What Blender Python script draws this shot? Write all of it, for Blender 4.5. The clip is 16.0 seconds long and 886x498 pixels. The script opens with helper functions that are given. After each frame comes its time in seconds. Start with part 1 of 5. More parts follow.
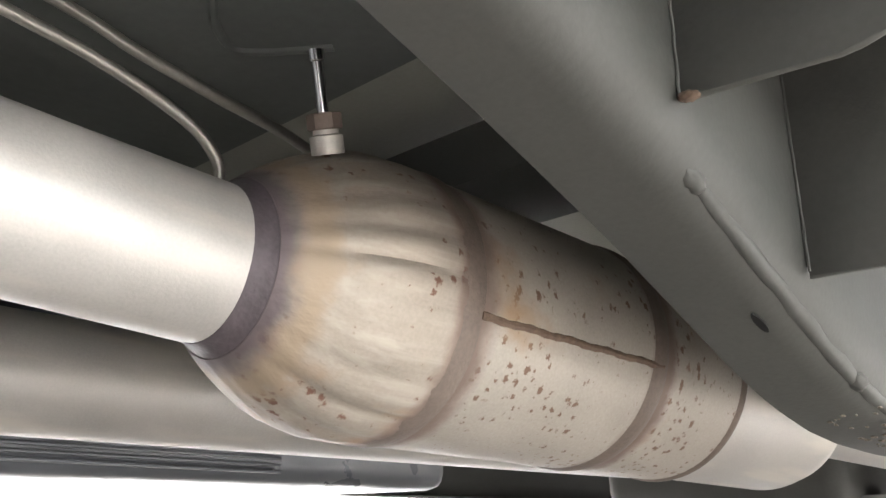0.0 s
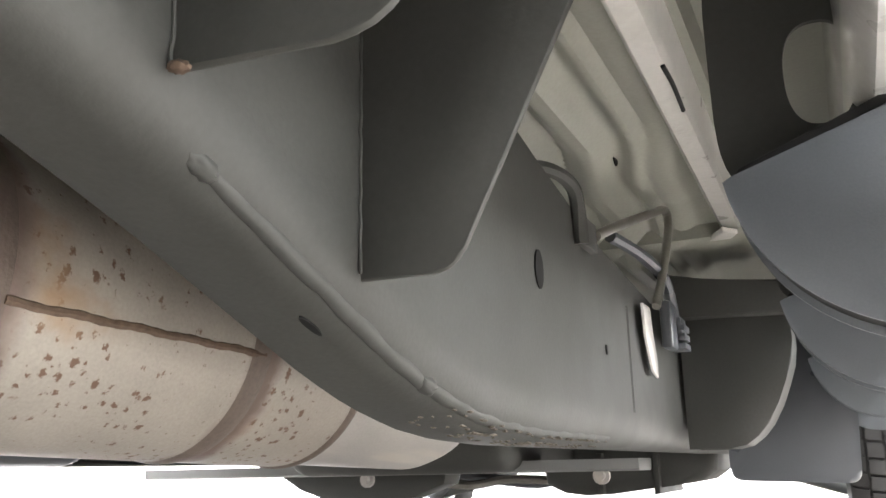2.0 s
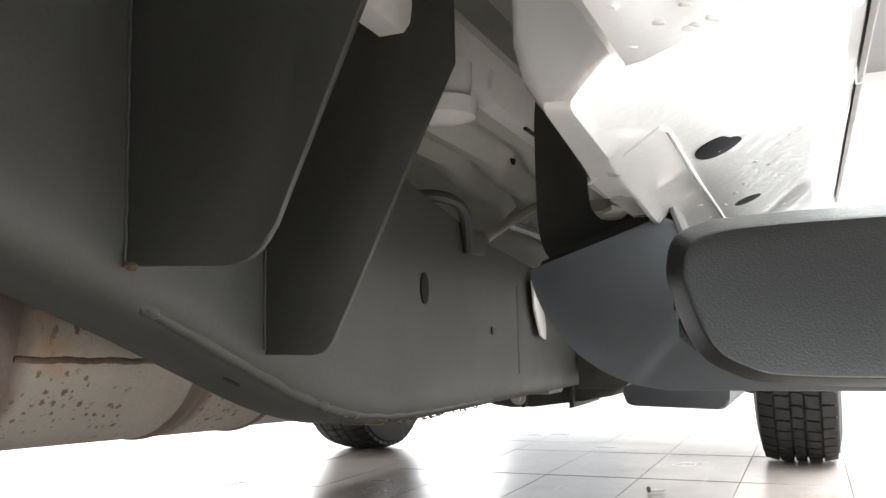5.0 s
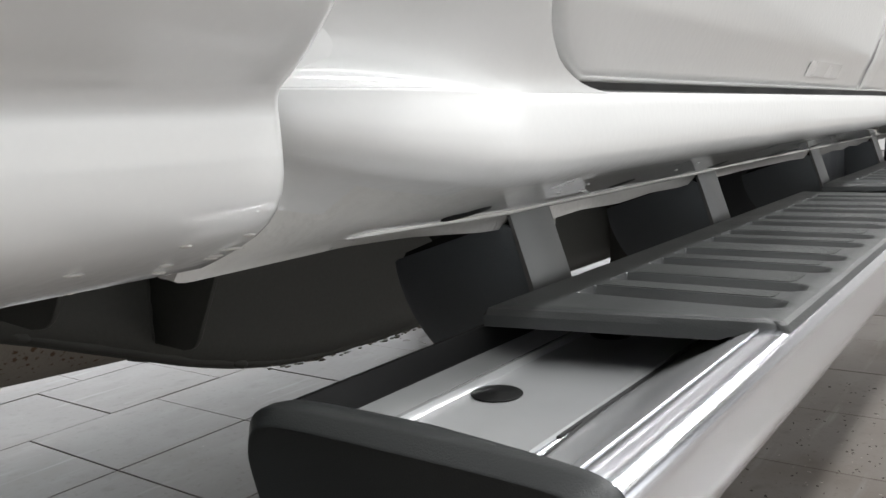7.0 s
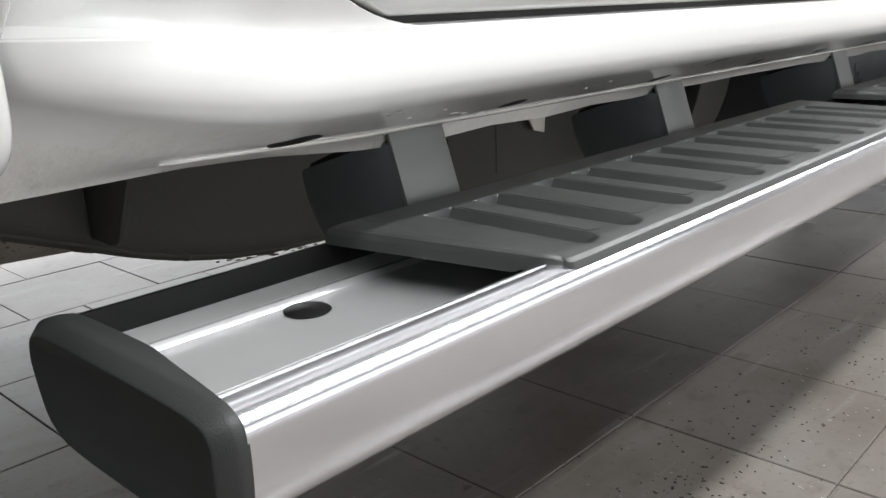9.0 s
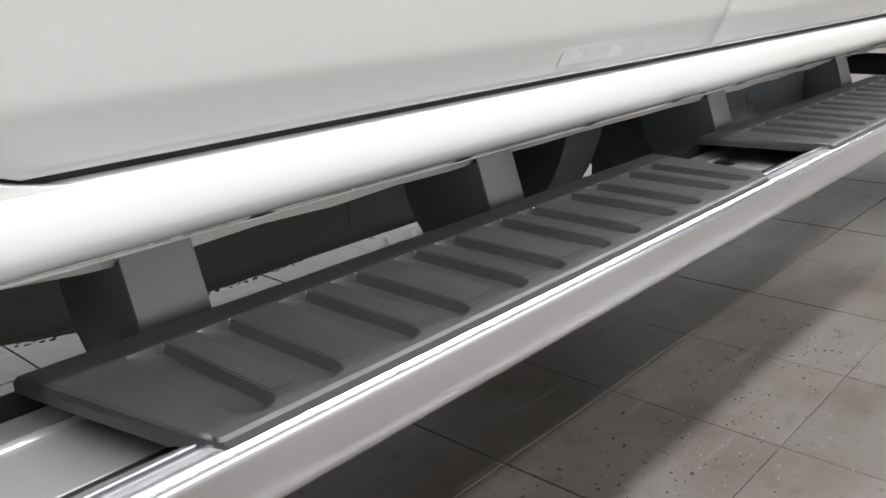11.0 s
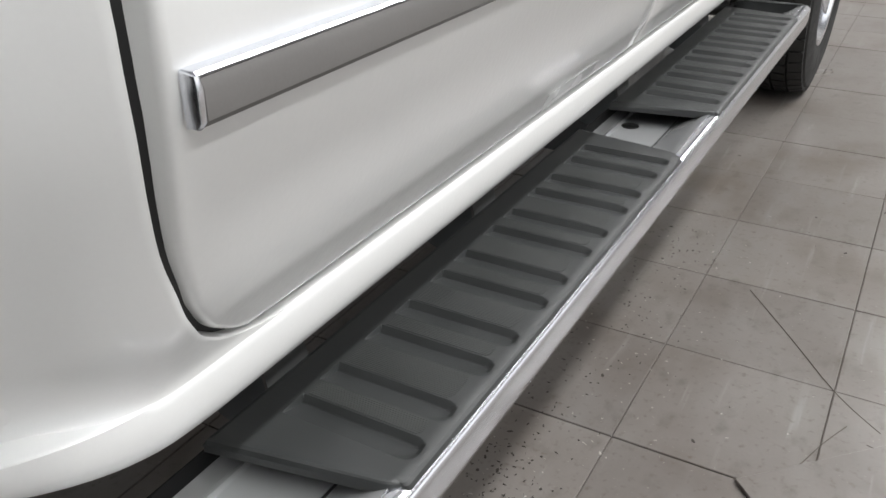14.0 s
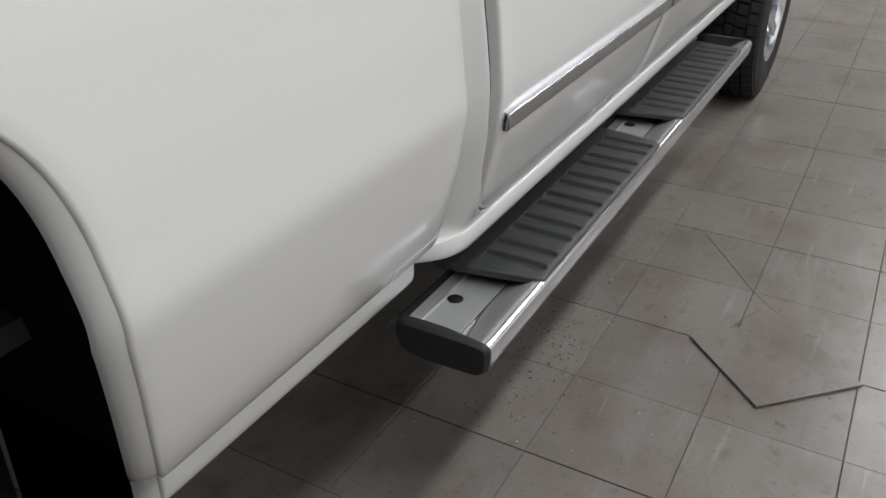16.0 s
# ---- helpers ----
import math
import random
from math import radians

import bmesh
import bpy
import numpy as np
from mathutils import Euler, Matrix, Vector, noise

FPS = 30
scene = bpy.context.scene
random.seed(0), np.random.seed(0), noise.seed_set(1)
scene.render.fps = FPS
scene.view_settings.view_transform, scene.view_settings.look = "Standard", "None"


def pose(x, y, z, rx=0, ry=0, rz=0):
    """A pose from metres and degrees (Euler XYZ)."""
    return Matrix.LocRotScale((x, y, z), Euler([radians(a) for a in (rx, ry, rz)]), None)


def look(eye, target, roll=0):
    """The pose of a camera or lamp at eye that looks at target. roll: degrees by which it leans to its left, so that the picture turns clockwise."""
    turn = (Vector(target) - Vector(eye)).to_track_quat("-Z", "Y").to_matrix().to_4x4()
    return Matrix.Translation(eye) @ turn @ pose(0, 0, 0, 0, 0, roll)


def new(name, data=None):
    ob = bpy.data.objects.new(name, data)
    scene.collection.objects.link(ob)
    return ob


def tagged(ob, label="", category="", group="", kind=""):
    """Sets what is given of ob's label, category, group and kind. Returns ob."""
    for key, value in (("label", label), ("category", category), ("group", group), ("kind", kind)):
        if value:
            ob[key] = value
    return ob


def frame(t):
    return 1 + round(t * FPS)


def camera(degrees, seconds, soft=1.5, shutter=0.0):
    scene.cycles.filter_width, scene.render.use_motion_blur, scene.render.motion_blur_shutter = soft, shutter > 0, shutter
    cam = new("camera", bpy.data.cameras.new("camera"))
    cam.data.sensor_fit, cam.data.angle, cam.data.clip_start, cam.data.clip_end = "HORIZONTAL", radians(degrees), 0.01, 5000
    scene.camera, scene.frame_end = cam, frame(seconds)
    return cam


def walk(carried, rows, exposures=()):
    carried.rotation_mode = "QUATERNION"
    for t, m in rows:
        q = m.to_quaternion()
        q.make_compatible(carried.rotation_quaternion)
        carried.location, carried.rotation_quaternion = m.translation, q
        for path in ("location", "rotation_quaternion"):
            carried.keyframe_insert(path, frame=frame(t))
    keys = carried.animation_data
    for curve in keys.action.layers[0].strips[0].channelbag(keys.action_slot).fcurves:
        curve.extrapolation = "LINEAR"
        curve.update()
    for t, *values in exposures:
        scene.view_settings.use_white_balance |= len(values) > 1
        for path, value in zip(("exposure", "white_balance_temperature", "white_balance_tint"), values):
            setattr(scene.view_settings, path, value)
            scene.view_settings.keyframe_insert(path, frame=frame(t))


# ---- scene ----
cam = camera(55.0, 16.0)
PATH = [
    (0, (-0.339, -0.365, 0.308), (-1.616, 1.044, 0.928), -0.4),
    (0.5, (-0.308, -0.324, 0.305), (-1.532, 1.139, 0.906), -0.6),
    (1, (-0.276, -0.286, 0.32), (-1.397, 1.273, 0.879), -1.2),
    (1.5, (-0.275, -0.272, 0.332), (-1.214, 1.413, 0.859), -2.1),
    (2, (-0.277, -0.258, 0.344), (-1.093, 1.498, 0.845), -1.3),
    (2.5, (-0.28, -0.257, 0.347), (-0.996, 1.547, 0.827), -1.2),
    (3, (-0.286, -0.265, 0.353), (-0.943, 1.566, 0.816), -1.3),
    (5.5, (-0.059, -0.434, 0.494), (-0.926, 1.366, 0.578), -1.3),
    (6, (0.007, -0.394, 0.552), (-0.97, 1.35, 0.482), -1.7),
    (6.5, (0.068, -0.349, 0.585), (-1.015, 1.325, 0.416), -2.4),
    (7, (0.115, -0.317, 0.608), (-1.042, 1.289, 0.322), -2.6),
    (7.5, (0.162, -0.298, 0.594), (-1.054, 1.243, 0.214), -2.6),
    (8, (0.202, -0.292, 0.576), (-1.059, 1.179, 0.081), -2.5),
    (8.5, (0.222, -0.276, 0.608), (-1.072, 1.157, 0.082), -2.2),
    (9, (0.265, -0.228, 0.637), (-1.047, 1.175, 0.079), -1.9),
    (9.5, (0.316, -0.152, 0.656), (-0.994, 1.244, 0.078), -1.9),
    (10, (0.384, -0.078, 0.683), (-0.946, 1.296, 0.098), -2.4),
    (12.5, (0.251, -0.047, 0.758), (-0.855, 1.452, 0.029), -0.9),
    (13, (0.207, -0.079, 0.75), (-0.827, 1.437, -0.046), -0.8),
    (13.5, (0.216, -0.121, 0.846), (-0.712, 1.42, -0.026), -0.4),
    (14, (0.268, -0.245, 0.962), (-0.608, 1.281, 0.011), -0.6),
    (14.5, (0.376, -0.391, 1.081), (-0.471, 1.121, 0.084), -0.5),
    (15, (0.465, -0.603, 1.228), (-0.362, 0.913, 0.22), 0.2),
    (15.5, (0.492, -0.903, 1.337), (-0.335, 0.61, 0.324), 0.3),
    (16, (0.472, -1.094, 1.299), (-0.359, 0.44, 0.322), 0.6),
]
walk(cam, [(t, look(eye, target, roll)) for t, eye, target, roll in PATH],
     exposures=[(0, 4.3), (1.0, 4.15), (3.0, 4.1), (4.2, 3.4), (5.3, 2.65), (5.6, 2.2), (6.0, 1.65), (6.5, 0.95), (6.9, 0.82), (8.0, 1.27), (8.5, 1.22), (9.0, 1.03), (10.0, 0.92), (12.5, 0.8), (13.0, 0.82), (13.5, 0.74), (14.0, 0.58), (14.5, 0.38), (15.2, 0.12), (16.0, -0.04)])

# ---- world and lights ----
world = bpy.data.worlds.new("world")
scene.world = world
world.use_nodes = True
sky = world.node_tree.nodes.new("ShaderNodeTexSky")
sky.sky_type, sky.sun_disc = "NISHITA", False
sky.sun_elevation, sky.sun_rotation = radians(40), radians(60)
haze = world.node_tree.nodes.new("ShaderNodeHueSaturation")
haze.inputs["Saturation"].default_value = 0.2
world.node_tree.links.new(sky.outputs[0], haze.inputs["Color"])
world.node_tree.links.new(haze.outputs[0], world.node_tree.nodes["Background"].inputs[0])
world.node_tree.nodes["Background"].inputs[1].default_value = 0.05


def area(name, m, sx, sy, watts, colour=(1, 1, 1)):
    d = bpy.data.lights.new(name, "AREA")
    d.shape, d.size, d.size_y, d.energy, d.color = "RECTANGLE", sx, sy, watts, colour
    ob = new(name, d)
    ob.matrix_world = m
    return ob


ROOM = (-10.0, 5.6, -6.0, 13.0, 4.2)
LIGHT_ROWS = ((-5.2, 0.7), (-2.6, 0.7), (1.38, 1.35), (2.87, 0.72), (4.7, 0.15))
STRIP = 184
WINDOW = 128
for lx, share in LIGHT_ROWS:
    area("ceiling_strip_lamp", pose(lx, 3.6, 4.05), 0.30, 13.2, STRIP * share, (0.985, 0.995, 1.0))
# daylight through the glazed front of the showroom
area("window_daylight", pose(-9.9, 5.6, 2.1, 0, -90, 0), 2.5, 13.4, WINDOW * 1.15, (0.97, 0.98, 1.0))
# added low fill from the east to brighten sill and bracket faces
area("window_daylight", pose(5.55, 3.0, 1.45, 0, 90, 0), 2.3, 13.0, 42, (0.96, 0.98, 1.0))
area("window_daylight", pose(-7.3, 12.9, 1.7, -90, 0, 0), 4.8, 3.2, WINDOW * 0.45, (0.97, 0.98, 1.0))


# ---- materials ----
def mat(name, base, rough=0.5, metal=0.0, vary=0.12, scale=8.0, grain=0.0, gscale=300.0, coat=0.0, rvary=0.1, spec=0.5):
    m = bpy.data.materials.new(name)
    m.use_nodes = True
    t = m.node_tree
    N, L = t.nodes, t.links
    p = N["Principled BSDF"]
    p.inputs["Metallic"].default_value = metal
    p.inputs["Coat Weight"].default_value = coat
    p.inputs["Coat Roughness"].default_value = 0.025
    p.inputs["Specular IOR Level"].default_value = spec
    co = N.new("ShaderNodeTexCoord")
    n1 = N.new("ShaderNodeTexNoise")
    n1.inputs["Scale"].default_value, n1.inputs["Detail"].default_value = scale, 5
    L.new(co.outputs["Object"], n1.inputs["Vector"])
    n2 = N.new("ShaderNodeTexNoise")
    n2.inputs["Scale"].default_value, n2.inputs["Detail"].default_value = gscale, 2
    L.new(co.outputs["Object"], n2.inputs["Vector"])
    mix = N.new("ShaderNodeMix")
    mix.data_type = "FLOAT"
    mix.inputs[0].default_value = 0.35
    L.new(n1.outputs["Fac"], mix.inputs[2])
    L.new(n2.outputs["Fac"], mix.inputs[3])
    ramp = N.new("ShaderNodeMapRange")
    ramp.inputs["From Min"].default_value, ramp.inputs["From Max"].default_value = 0.3, 0.7
    ramp.inputs["To Min"].default_value, ramp.inputs["To Max"].default_value = 1 - vary, 1 + vary
    L.new(mix.outputs[0], ramp.inputs["Value"])
    mul = N.new("ShaderNodeVectorMath")
    mul.operation = "SCALE"
    mul.inputs[0].default_value = base
    L.new(ramp.outputs[0], mul.inputs["Scale"])
    L.new(mul.outputs[0], p.inputs["Base Color"])
    rr = N.new("ShaderNodeMapRange")
    rr.inputs["From Min"].default_value, rr.inputs["From Max"].default_value = 0.3, 0.7
    rr.inputs["To Min"].default_value, rr.inputs["To Max"].default_value = max(0.02, rough - rvary), min(1, rough + rvary)
    L.new(n1.outputs["Fac"], rr.inputs["Value"])
    L.new(rr.outputs[0], p.inputs["Roughness"])
    if grain:
        b = N.new("ShaderNodeBump")
        b.inputs["Strength"].default_value, b.inputs["Distance"].default_value = grain, 0.001
        L.new(n2.outputs["Fac"], b.inputs["Height"])
        L.new(b.outputs[0], p.inputs["Normal"])
    return m


def nodes_of(m):
    return m.node_tree.nodes, m.node_tree.links, m.node_tree.nodes["Principled BSDF"]


def overlay(m, colour, field, lo, hi):
    """Lays a second colour over the base where field runs from lo to hi."""
    N, L, p = nodes_of(m)
    old = p.inputs["Base Color"].links[0].from_socket
    r = N.new("ShaderNodeMapRange")
    r.interpolation_type = "SMOOTHSTEP"
    r.inputs["From Min"].default_value, r.inputs["From Max"].default_value = min(lo, hi), max(lo, hi)
    if lo > hi:
        r.inputs["To Min"].default_value, r.inputs["To Max"].default_value = 1.0, 0.0
    L.new(field, r.inputs["Value"])
    mx = N.new("ShaderNodeMix")
    mx.data_type = "RGBA"
    mx.inputs[7].default_value = (*colour, 1)
    L.new(r.outputs[0], mx.inputs[0])
    L.new(old, mx.inputs[6])
    L.new(mx.outputs[2], p.inputs["Base Color"])
    return r.outputs[0]


def tex(m, kind, scale, stretch=(1, 1, 1), detail=3.0):
    N, L, p = nodes_of(m)
    co, mp = N.new("ShaderNodeTexCoord"), N.new("ShaderNodeMapping")
    mp.inputs["Scale"].default_value = stretch
    L.new(co.outputs["Object"], mp.inputs["Vector"])
    n = N.new("ShaderNodeTexNoise" if kind == "noise" else "ShaderNodeTexVoronoi")
    n.inputs["Scale"].default_value = scale
    if kind == "noise":
        n.inputs["Detail"].default_value = detail
    L.new(mp.outputs[0], n.inputs["Vector"])
    return n.outputs["Fac"] if kind == "noise" else n.outputs["Distance"]


M_WHITE = mat("white_paint", (0.80, 0.80, 0.79), 0.35, 0, 0.015, 3, 0.0, 300, 1.0, 0.04)
M_SEAL = mat("white_sealer", (0.78, 0.77, 0.74), 0.34, 0, 0.07, 24, 1.0, 130, 0.9, 0.08)
M_CHROME = mat("bright_chrome", (0.80, 0.815, 0.86), 0.20, 1.0, 0.01, 3, 0, 6, 0, 0.012)
M_DECK = mat("polished_deck_metal", (0.52, 0.525, 0.53), 0.22, 0.50, 0.03, 10, 0.0, 60, 0.0, 0.03)
M_PAD = mat("black_step_rubber", (0.031, 0.033, 0.033), 0.42, 0, 0.16, 14, 0.25, 900, 0, 0.06, 0.85)
M_GRIP = mat("knurled_step_rubber", (0.033, 0.035, 0.034), 0.46, 0, 0.10, 20, 0.0, 850, 0, 0.06, 0.85)
M_CAP = mat("charcoal_plastic", (0.022, 0.0238, 0.0238), 0.42, 0, 0.1, 10, 0.2, 1200, 0, 0.08)
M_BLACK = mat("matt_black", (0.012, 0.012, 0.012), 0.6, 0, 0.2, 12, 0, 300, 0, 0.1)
M_FRAME = mat("frame_coating", (0.050, 0.0515, 0.047), 0.58, 0, 0.16, 9, 0.15, 260, 0, 0.08)
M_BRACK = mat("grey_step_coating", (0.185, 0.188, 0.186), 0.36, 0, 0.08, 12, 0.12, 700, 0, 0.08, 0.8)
# shaded copy of the step coating for the cheeks turned from the light
M_BRACK_SHADED = mat("shaded_step_coating", (0.138, 0.152, 0.166), 0.45, 0, 0.10, 12, 0.12, 700, 0, 0.08)
M_PAN = mat("floor_pan_primer", (0.33, 0.335, 0.29), 0.5, 0, 0.1, 7, 0.2, 200, 0, 0.1)
M_STEEL = mat("stainless_steel", (0.45, 0.435, 0.41), 0.50, 0.45, 0.12, 14, 0.1, 500, 0, 0.08)
M_CAT = mat("heat_tinted_steel", (0.37, 0.34, 0.298), 0.55, 0.3, 0.16, 16, 0.15, 400, 0, 0.1)
M_WELD = mat("heat_blued_weld", (0.16, 0.128, 0.108), 0.6, 0.3, 0.22, 40, 0.4, 300, 0, 0.1)
M_COLLAR = mat("heat_purpled_collar", (0.085, 0.070, 0.078), 0.6, 0.3, 0.3, 60, 0.5, 300, 0, 0.1)
M_SEAM = mat("rusty_seam", (0.15, 0.105, 0.075), 0.75, 0.2, 0.3, 120, 0.6, 260, 0, 0.1)
M_RUST = mat("rust", (0.10, 0.068, 0.048), 0.85, 0, 0.3, 90, 0.6, 300)
M_GRIME = mat("road_grime", (0.12, 0.105, 0.085), 0.9, 0, 0.3, 60, 0.8, 250)
M_LINE = mat("brake_line_steel", (0.30, 0.29, 0.26), 0.4, 0.6, 0.15, 40, 0, 300)
M_TYRE = mat("tyre_rubber", (0.015, 0.0145, 0.014), 0.75, 0, 0.25, 30, 0.4, 300)
M_PLASTIC = mat("dark_grey_plastic", (0.095, 0.102, 0.112), 0.35, 0, 0.1, 10, 0.1, 500)
M_MOULD = mat("grey_moulding", (0.15, 0.143, 0.138), 0.42, 0, 0.06, 14, 0.05, 500, 0.15)
# black plastic parts, and painted shade in rail holes and wheel arch
M_DEEP_BLACK = mat("near_black_part_and_shade", (0.004, 0.004, 0.004), 0.6, 0, 0.2, 12, 0, 300, 0, 0.1, 0.25)
M_TILE = mat("grey_floor_tile", (0.196, 0.177, 0.163), 0.30, 0, 0.06, 2.6, 0.05, 160, 0, 0.03)
M_GROUT = mat("dark_grout", (0.120, 0.104, 0.088), 0.8, 0, 0.2, 20, 0.3, 200)
M_WALL = mat("white_wall", (0.80, 0.79, 0.77), 0.6, 0, 0.03, 2, 0.05, 120)
# greys of unseen room surfaces, kept dark to hold down bounce light
M_CEIL = mat("unseen_room_grey", (0.27, 0.27, 0.27), 0.8, 0, 0.05, 2, 0.05, 120)
M_BACK = mat("unseen_back_wall_grey", (0.20, 0.20, 0.20), 0.7, 0, 0.08, 2, 0.05, 120)
M_SHIELD = mat("dull_shield_steel", (0.105, 0.115, 0.108), 0.55, 0.1, 0.18, 7, 0.2, 90)
M_FILM = mat("clear_protective_film", (0.85, 0.85, 0.845), 0.25, 0, 0.02, 20, 0.1, 60, 0.8)
M_DUST = mat("dark_grit", (0.055, 0.047, 0.040), 0.8, 0, 0.3, 40)
M_PALE = mat("dried_dirt", (0.46, 0.43, 0.39), 0.9, 0, 0.2, 40)
M_GLASSY = mat("dark_glass", (0.01, 0.012, 0.012), 0.06, 0, 0.1, 4, 0, 300, 0, 0.02)

# speckles of rust on the converter, cloud of heat tint
def flecks(m, scale, stretch, colour, size, patch):
    """Irregular flecks: cells warped by noise, of which only those in noise patches show."""
    N, L, p = nodes_of(m)
    co, mp = N.new("ShaderNodeTexCoord"), N.new("ShaderNodeMapping")
    mp.inputs["Scale"].default_value = stretch
    wn = N.new("ShaderNodeTexNoise")
    wn.inputs["Scale"].default_value, wn.inputs["Detail"].default_value = scale * 2.2, 3
    L.new(co.outputs["Object"], wn.inputs["Vector"])
    L.new(co.outputs["Object"], mp.inputs["Vector"])
    ad = N.new("ShaderNodeVectorMath")
    ad.operation = "MULTIPLY_ADD"
    ad.inputs[1].default_value = (0.9 / scale,) * 3
    L.new(wn.outputs["Color"], ad.inputs[0])
    L.new(mp.outputs[0], ad.inputs[2])
    vo = N.new("ShaderNodeTexVoronoi")
    vo.inputs["Scale"].default_value = scale
    L.new(ad.outputs[0], vo.inputs["Vector"])
    rnd_cell = N.new("ShaderNodeSeparateColor")
    L.new(vo.outputs["Color"], rnd_cell.inputs[0])
    pn = N.new("ShaderNodeTexNoise")
    pn.inputs["Scale"].default_value = 9
    L.new(co.outputs["Object"], pn.inputs["Vector"])
    lim = N.new("ShaderNodeMath")
    lim.operation = "MULTIPLY"
    L.new(rnd_cell.outputs[0], lim.inputs[0])
    pr = N.new("ShaderNodeMapRange")
    pr.inputs["From Min"].default_value, pr.inputs["From Max"].default_value = patch
    pr.inputs["To Max"].default_value = size
    L.new(pn.outputs["Fac"], pr.inputs["Value"])
    L.new(pr.outputs[0], lim.inputs[1])
    df = N.new("ShaderNodeMath")
    df.operation = "SUBTRACT"
    L.new(lim.outputs[0], df.inputs[0])
    L.new(vo.outputs["Distance"], df.inputs[1])
    return overlay(m, colour, df.outputs[0], -0.06, 0.16)


flecks(M_CAT, 165, (1, 0.8, 0.6), (0.16, 0.098, 0.065), 0.46, (0.30, 0.52))
flecks(M_CAT, 60, (1, 0.9, 0.7), (0.19, 0.115, 0.075), 0.28, (0.42, 0.64))
M_CONE = mat("fluted_heat_tinted_steel", (0.33, 0.29, 0.245), 0.55, 0.3, 0.16, 16, 0.1, 400, 0, 0.1)
overlay(M_CONE, (0.36, 0.23, 0.14), tex(M_CONE, "noise", 13, (1, 1, 1), 4), 0.52, 0.72)
streak = tex(M_CONE, "noise", 95, (1, 0.035, 1), 3)
overlay(M_CONE, (0.40, 0.36, 0.31), streak, 0.46, 0.74)
flecks(M_CONE, 110, (1, 0.9, 0.9), (0.15, 0.075, 0.05), 0.42, (0.42, 0.60))
N, L, P = nodes_of(M_CONE)
bp = N.new("ShaderNodeBump")
bp.inputs["Strength"].default_value, bp.inputs["Distance"].default_value = 0.5, 0.002
L.new(streak, bp.inputs["Height"])
L.new(bp.outputs[0], P.inputs["Normal"])
cloud = tex(M_CAT, "noise", 11, (1, 1, 1), 4)
overlay(M_CAT, (0.33, 0.22, 0.13), cloud, 0.56, 0.74)
def band(m, centre, inner, outer, colour, drift=0.05):
    """A heat-stained band across the pipe at a distance along it, ragged at its edges."""
    N, L, p = nodes_of(m)
    co, sp = N.new("ShaderNodeTexCoord"), N.new("ShaderNodeSeparateXYZ")
    L.new(co.outputs["Object"], sp.inputs[0])
    nz = N.new("ShaderNodeTexNoise")
    nz.inputs["Scale"].default_value, nz.inputs["Detail"].default_value = 45, 4
    L.new(co.outputs["Object"], nz.inputs["Vector"])
    ad = N.new("ShaderNodeMath")
    ad.operation = "MULTIPLY_ADD"
    ad.inputs[1].default_value = drift * 0.4
    L.new(nz.outputs["Fac"], ad.inputs[0])
    L.new(sp.outputs["Y"], ad.inputs[2])
    sb = N.new("ShaderNodeMath")
    sb.operation = "SUBTRACT"
    sb.inputs[1].default_value = centre + drift * 0.2
    L.new(ad.outputs[0], sb.inputs[0])
    ab = N.new("ShaderNodeMath")
    ab.operation = "ABSOLUTE"
    L.new(sb.outputs[0], ab.inputs[0])
    overlay(m, colour, ab.outputs[0], outer, inner)


for c, wi, wo in ((0.046, 0.006, 0.026), (0.268, 0.005, 0.024), (0.405, 0.003, 0.014)):
    band(M_CAT, c, wi, wo, (0.17, 0.125, 0.105))
band(M_CONE, 0.044, 0.008, 0.024, (0.18, 0.13, 0.11))
band(M_CONE, -0.064, 0.002, 0.016, (0.33, 0.26, 0.19))
band(M_CONE, -0.088, 0.006, 0.022, (0.13, 0.105, 0.110))
# scuffs on steel pipe
overlay(M_STEEL, (0.54, 0.51, 0.46), tex(M_STEEL, "noise", 30, (1, 0.15, 1), 4), 0.52, 0.70)
# trodden dirt and pale scuffs on the tiles
overlay(M_TILE, (0.120, 0.098, 0.080), tex(M_TILE, "noise", 3.4, (1, 1, 1), 4), 0.38, 0.84)
overlay(M_TILE, (0.25, 0.238, 0.225), tex(M_TILE, "noise", 14, (1, 0.3, 1), 2), 0.45, 1.1)
overlay(M_TILE, (0.105, 0.090, 0.076), tex(M_TILE, "noise", 21, (1, 0.7, 1), 5), 0.54, 0.86)
overlay(M_TILE, (0.29, 0.28, 0.262), tex(M_TILE, "noise", 38, (1, 0.08, 1), 3), 0.60, 0.86)
overlay(M_TILE, (0.105, 0.082, 0.066), tex(M_TILE, "noise", 75, (1, 1, 1), 3), 0.55, 0.88)
overlay(M_TILE, (0.33, 0.31, 0.28), tex(M_TILE, "noise", 130, (1, 1, 1), 2), 0.68, 0.84)
# fine ribs of the grip panels
N, L, P = nodes_of(M_GRIP)
wv, bp = N.new("ShaderNodeTexWave"), N.new("ShaderNodeBump")
wv.wave_type, wv.bands_direction = "BANDS", "Y"
wv.inputs["Scale"].default_value = 130
L.new(N["Texture Coordinate"].outputs["Object"], wv.inputs["Vector"])
bp.inputs["Strength"].default_value, bp.inputs["Distance"].default_value = 0.8, 0.0006
L.new(wv.outputs["Fac"], bp.inputs["Height"])
L.new(bp.outputs[0], P.inputs["Normal"])
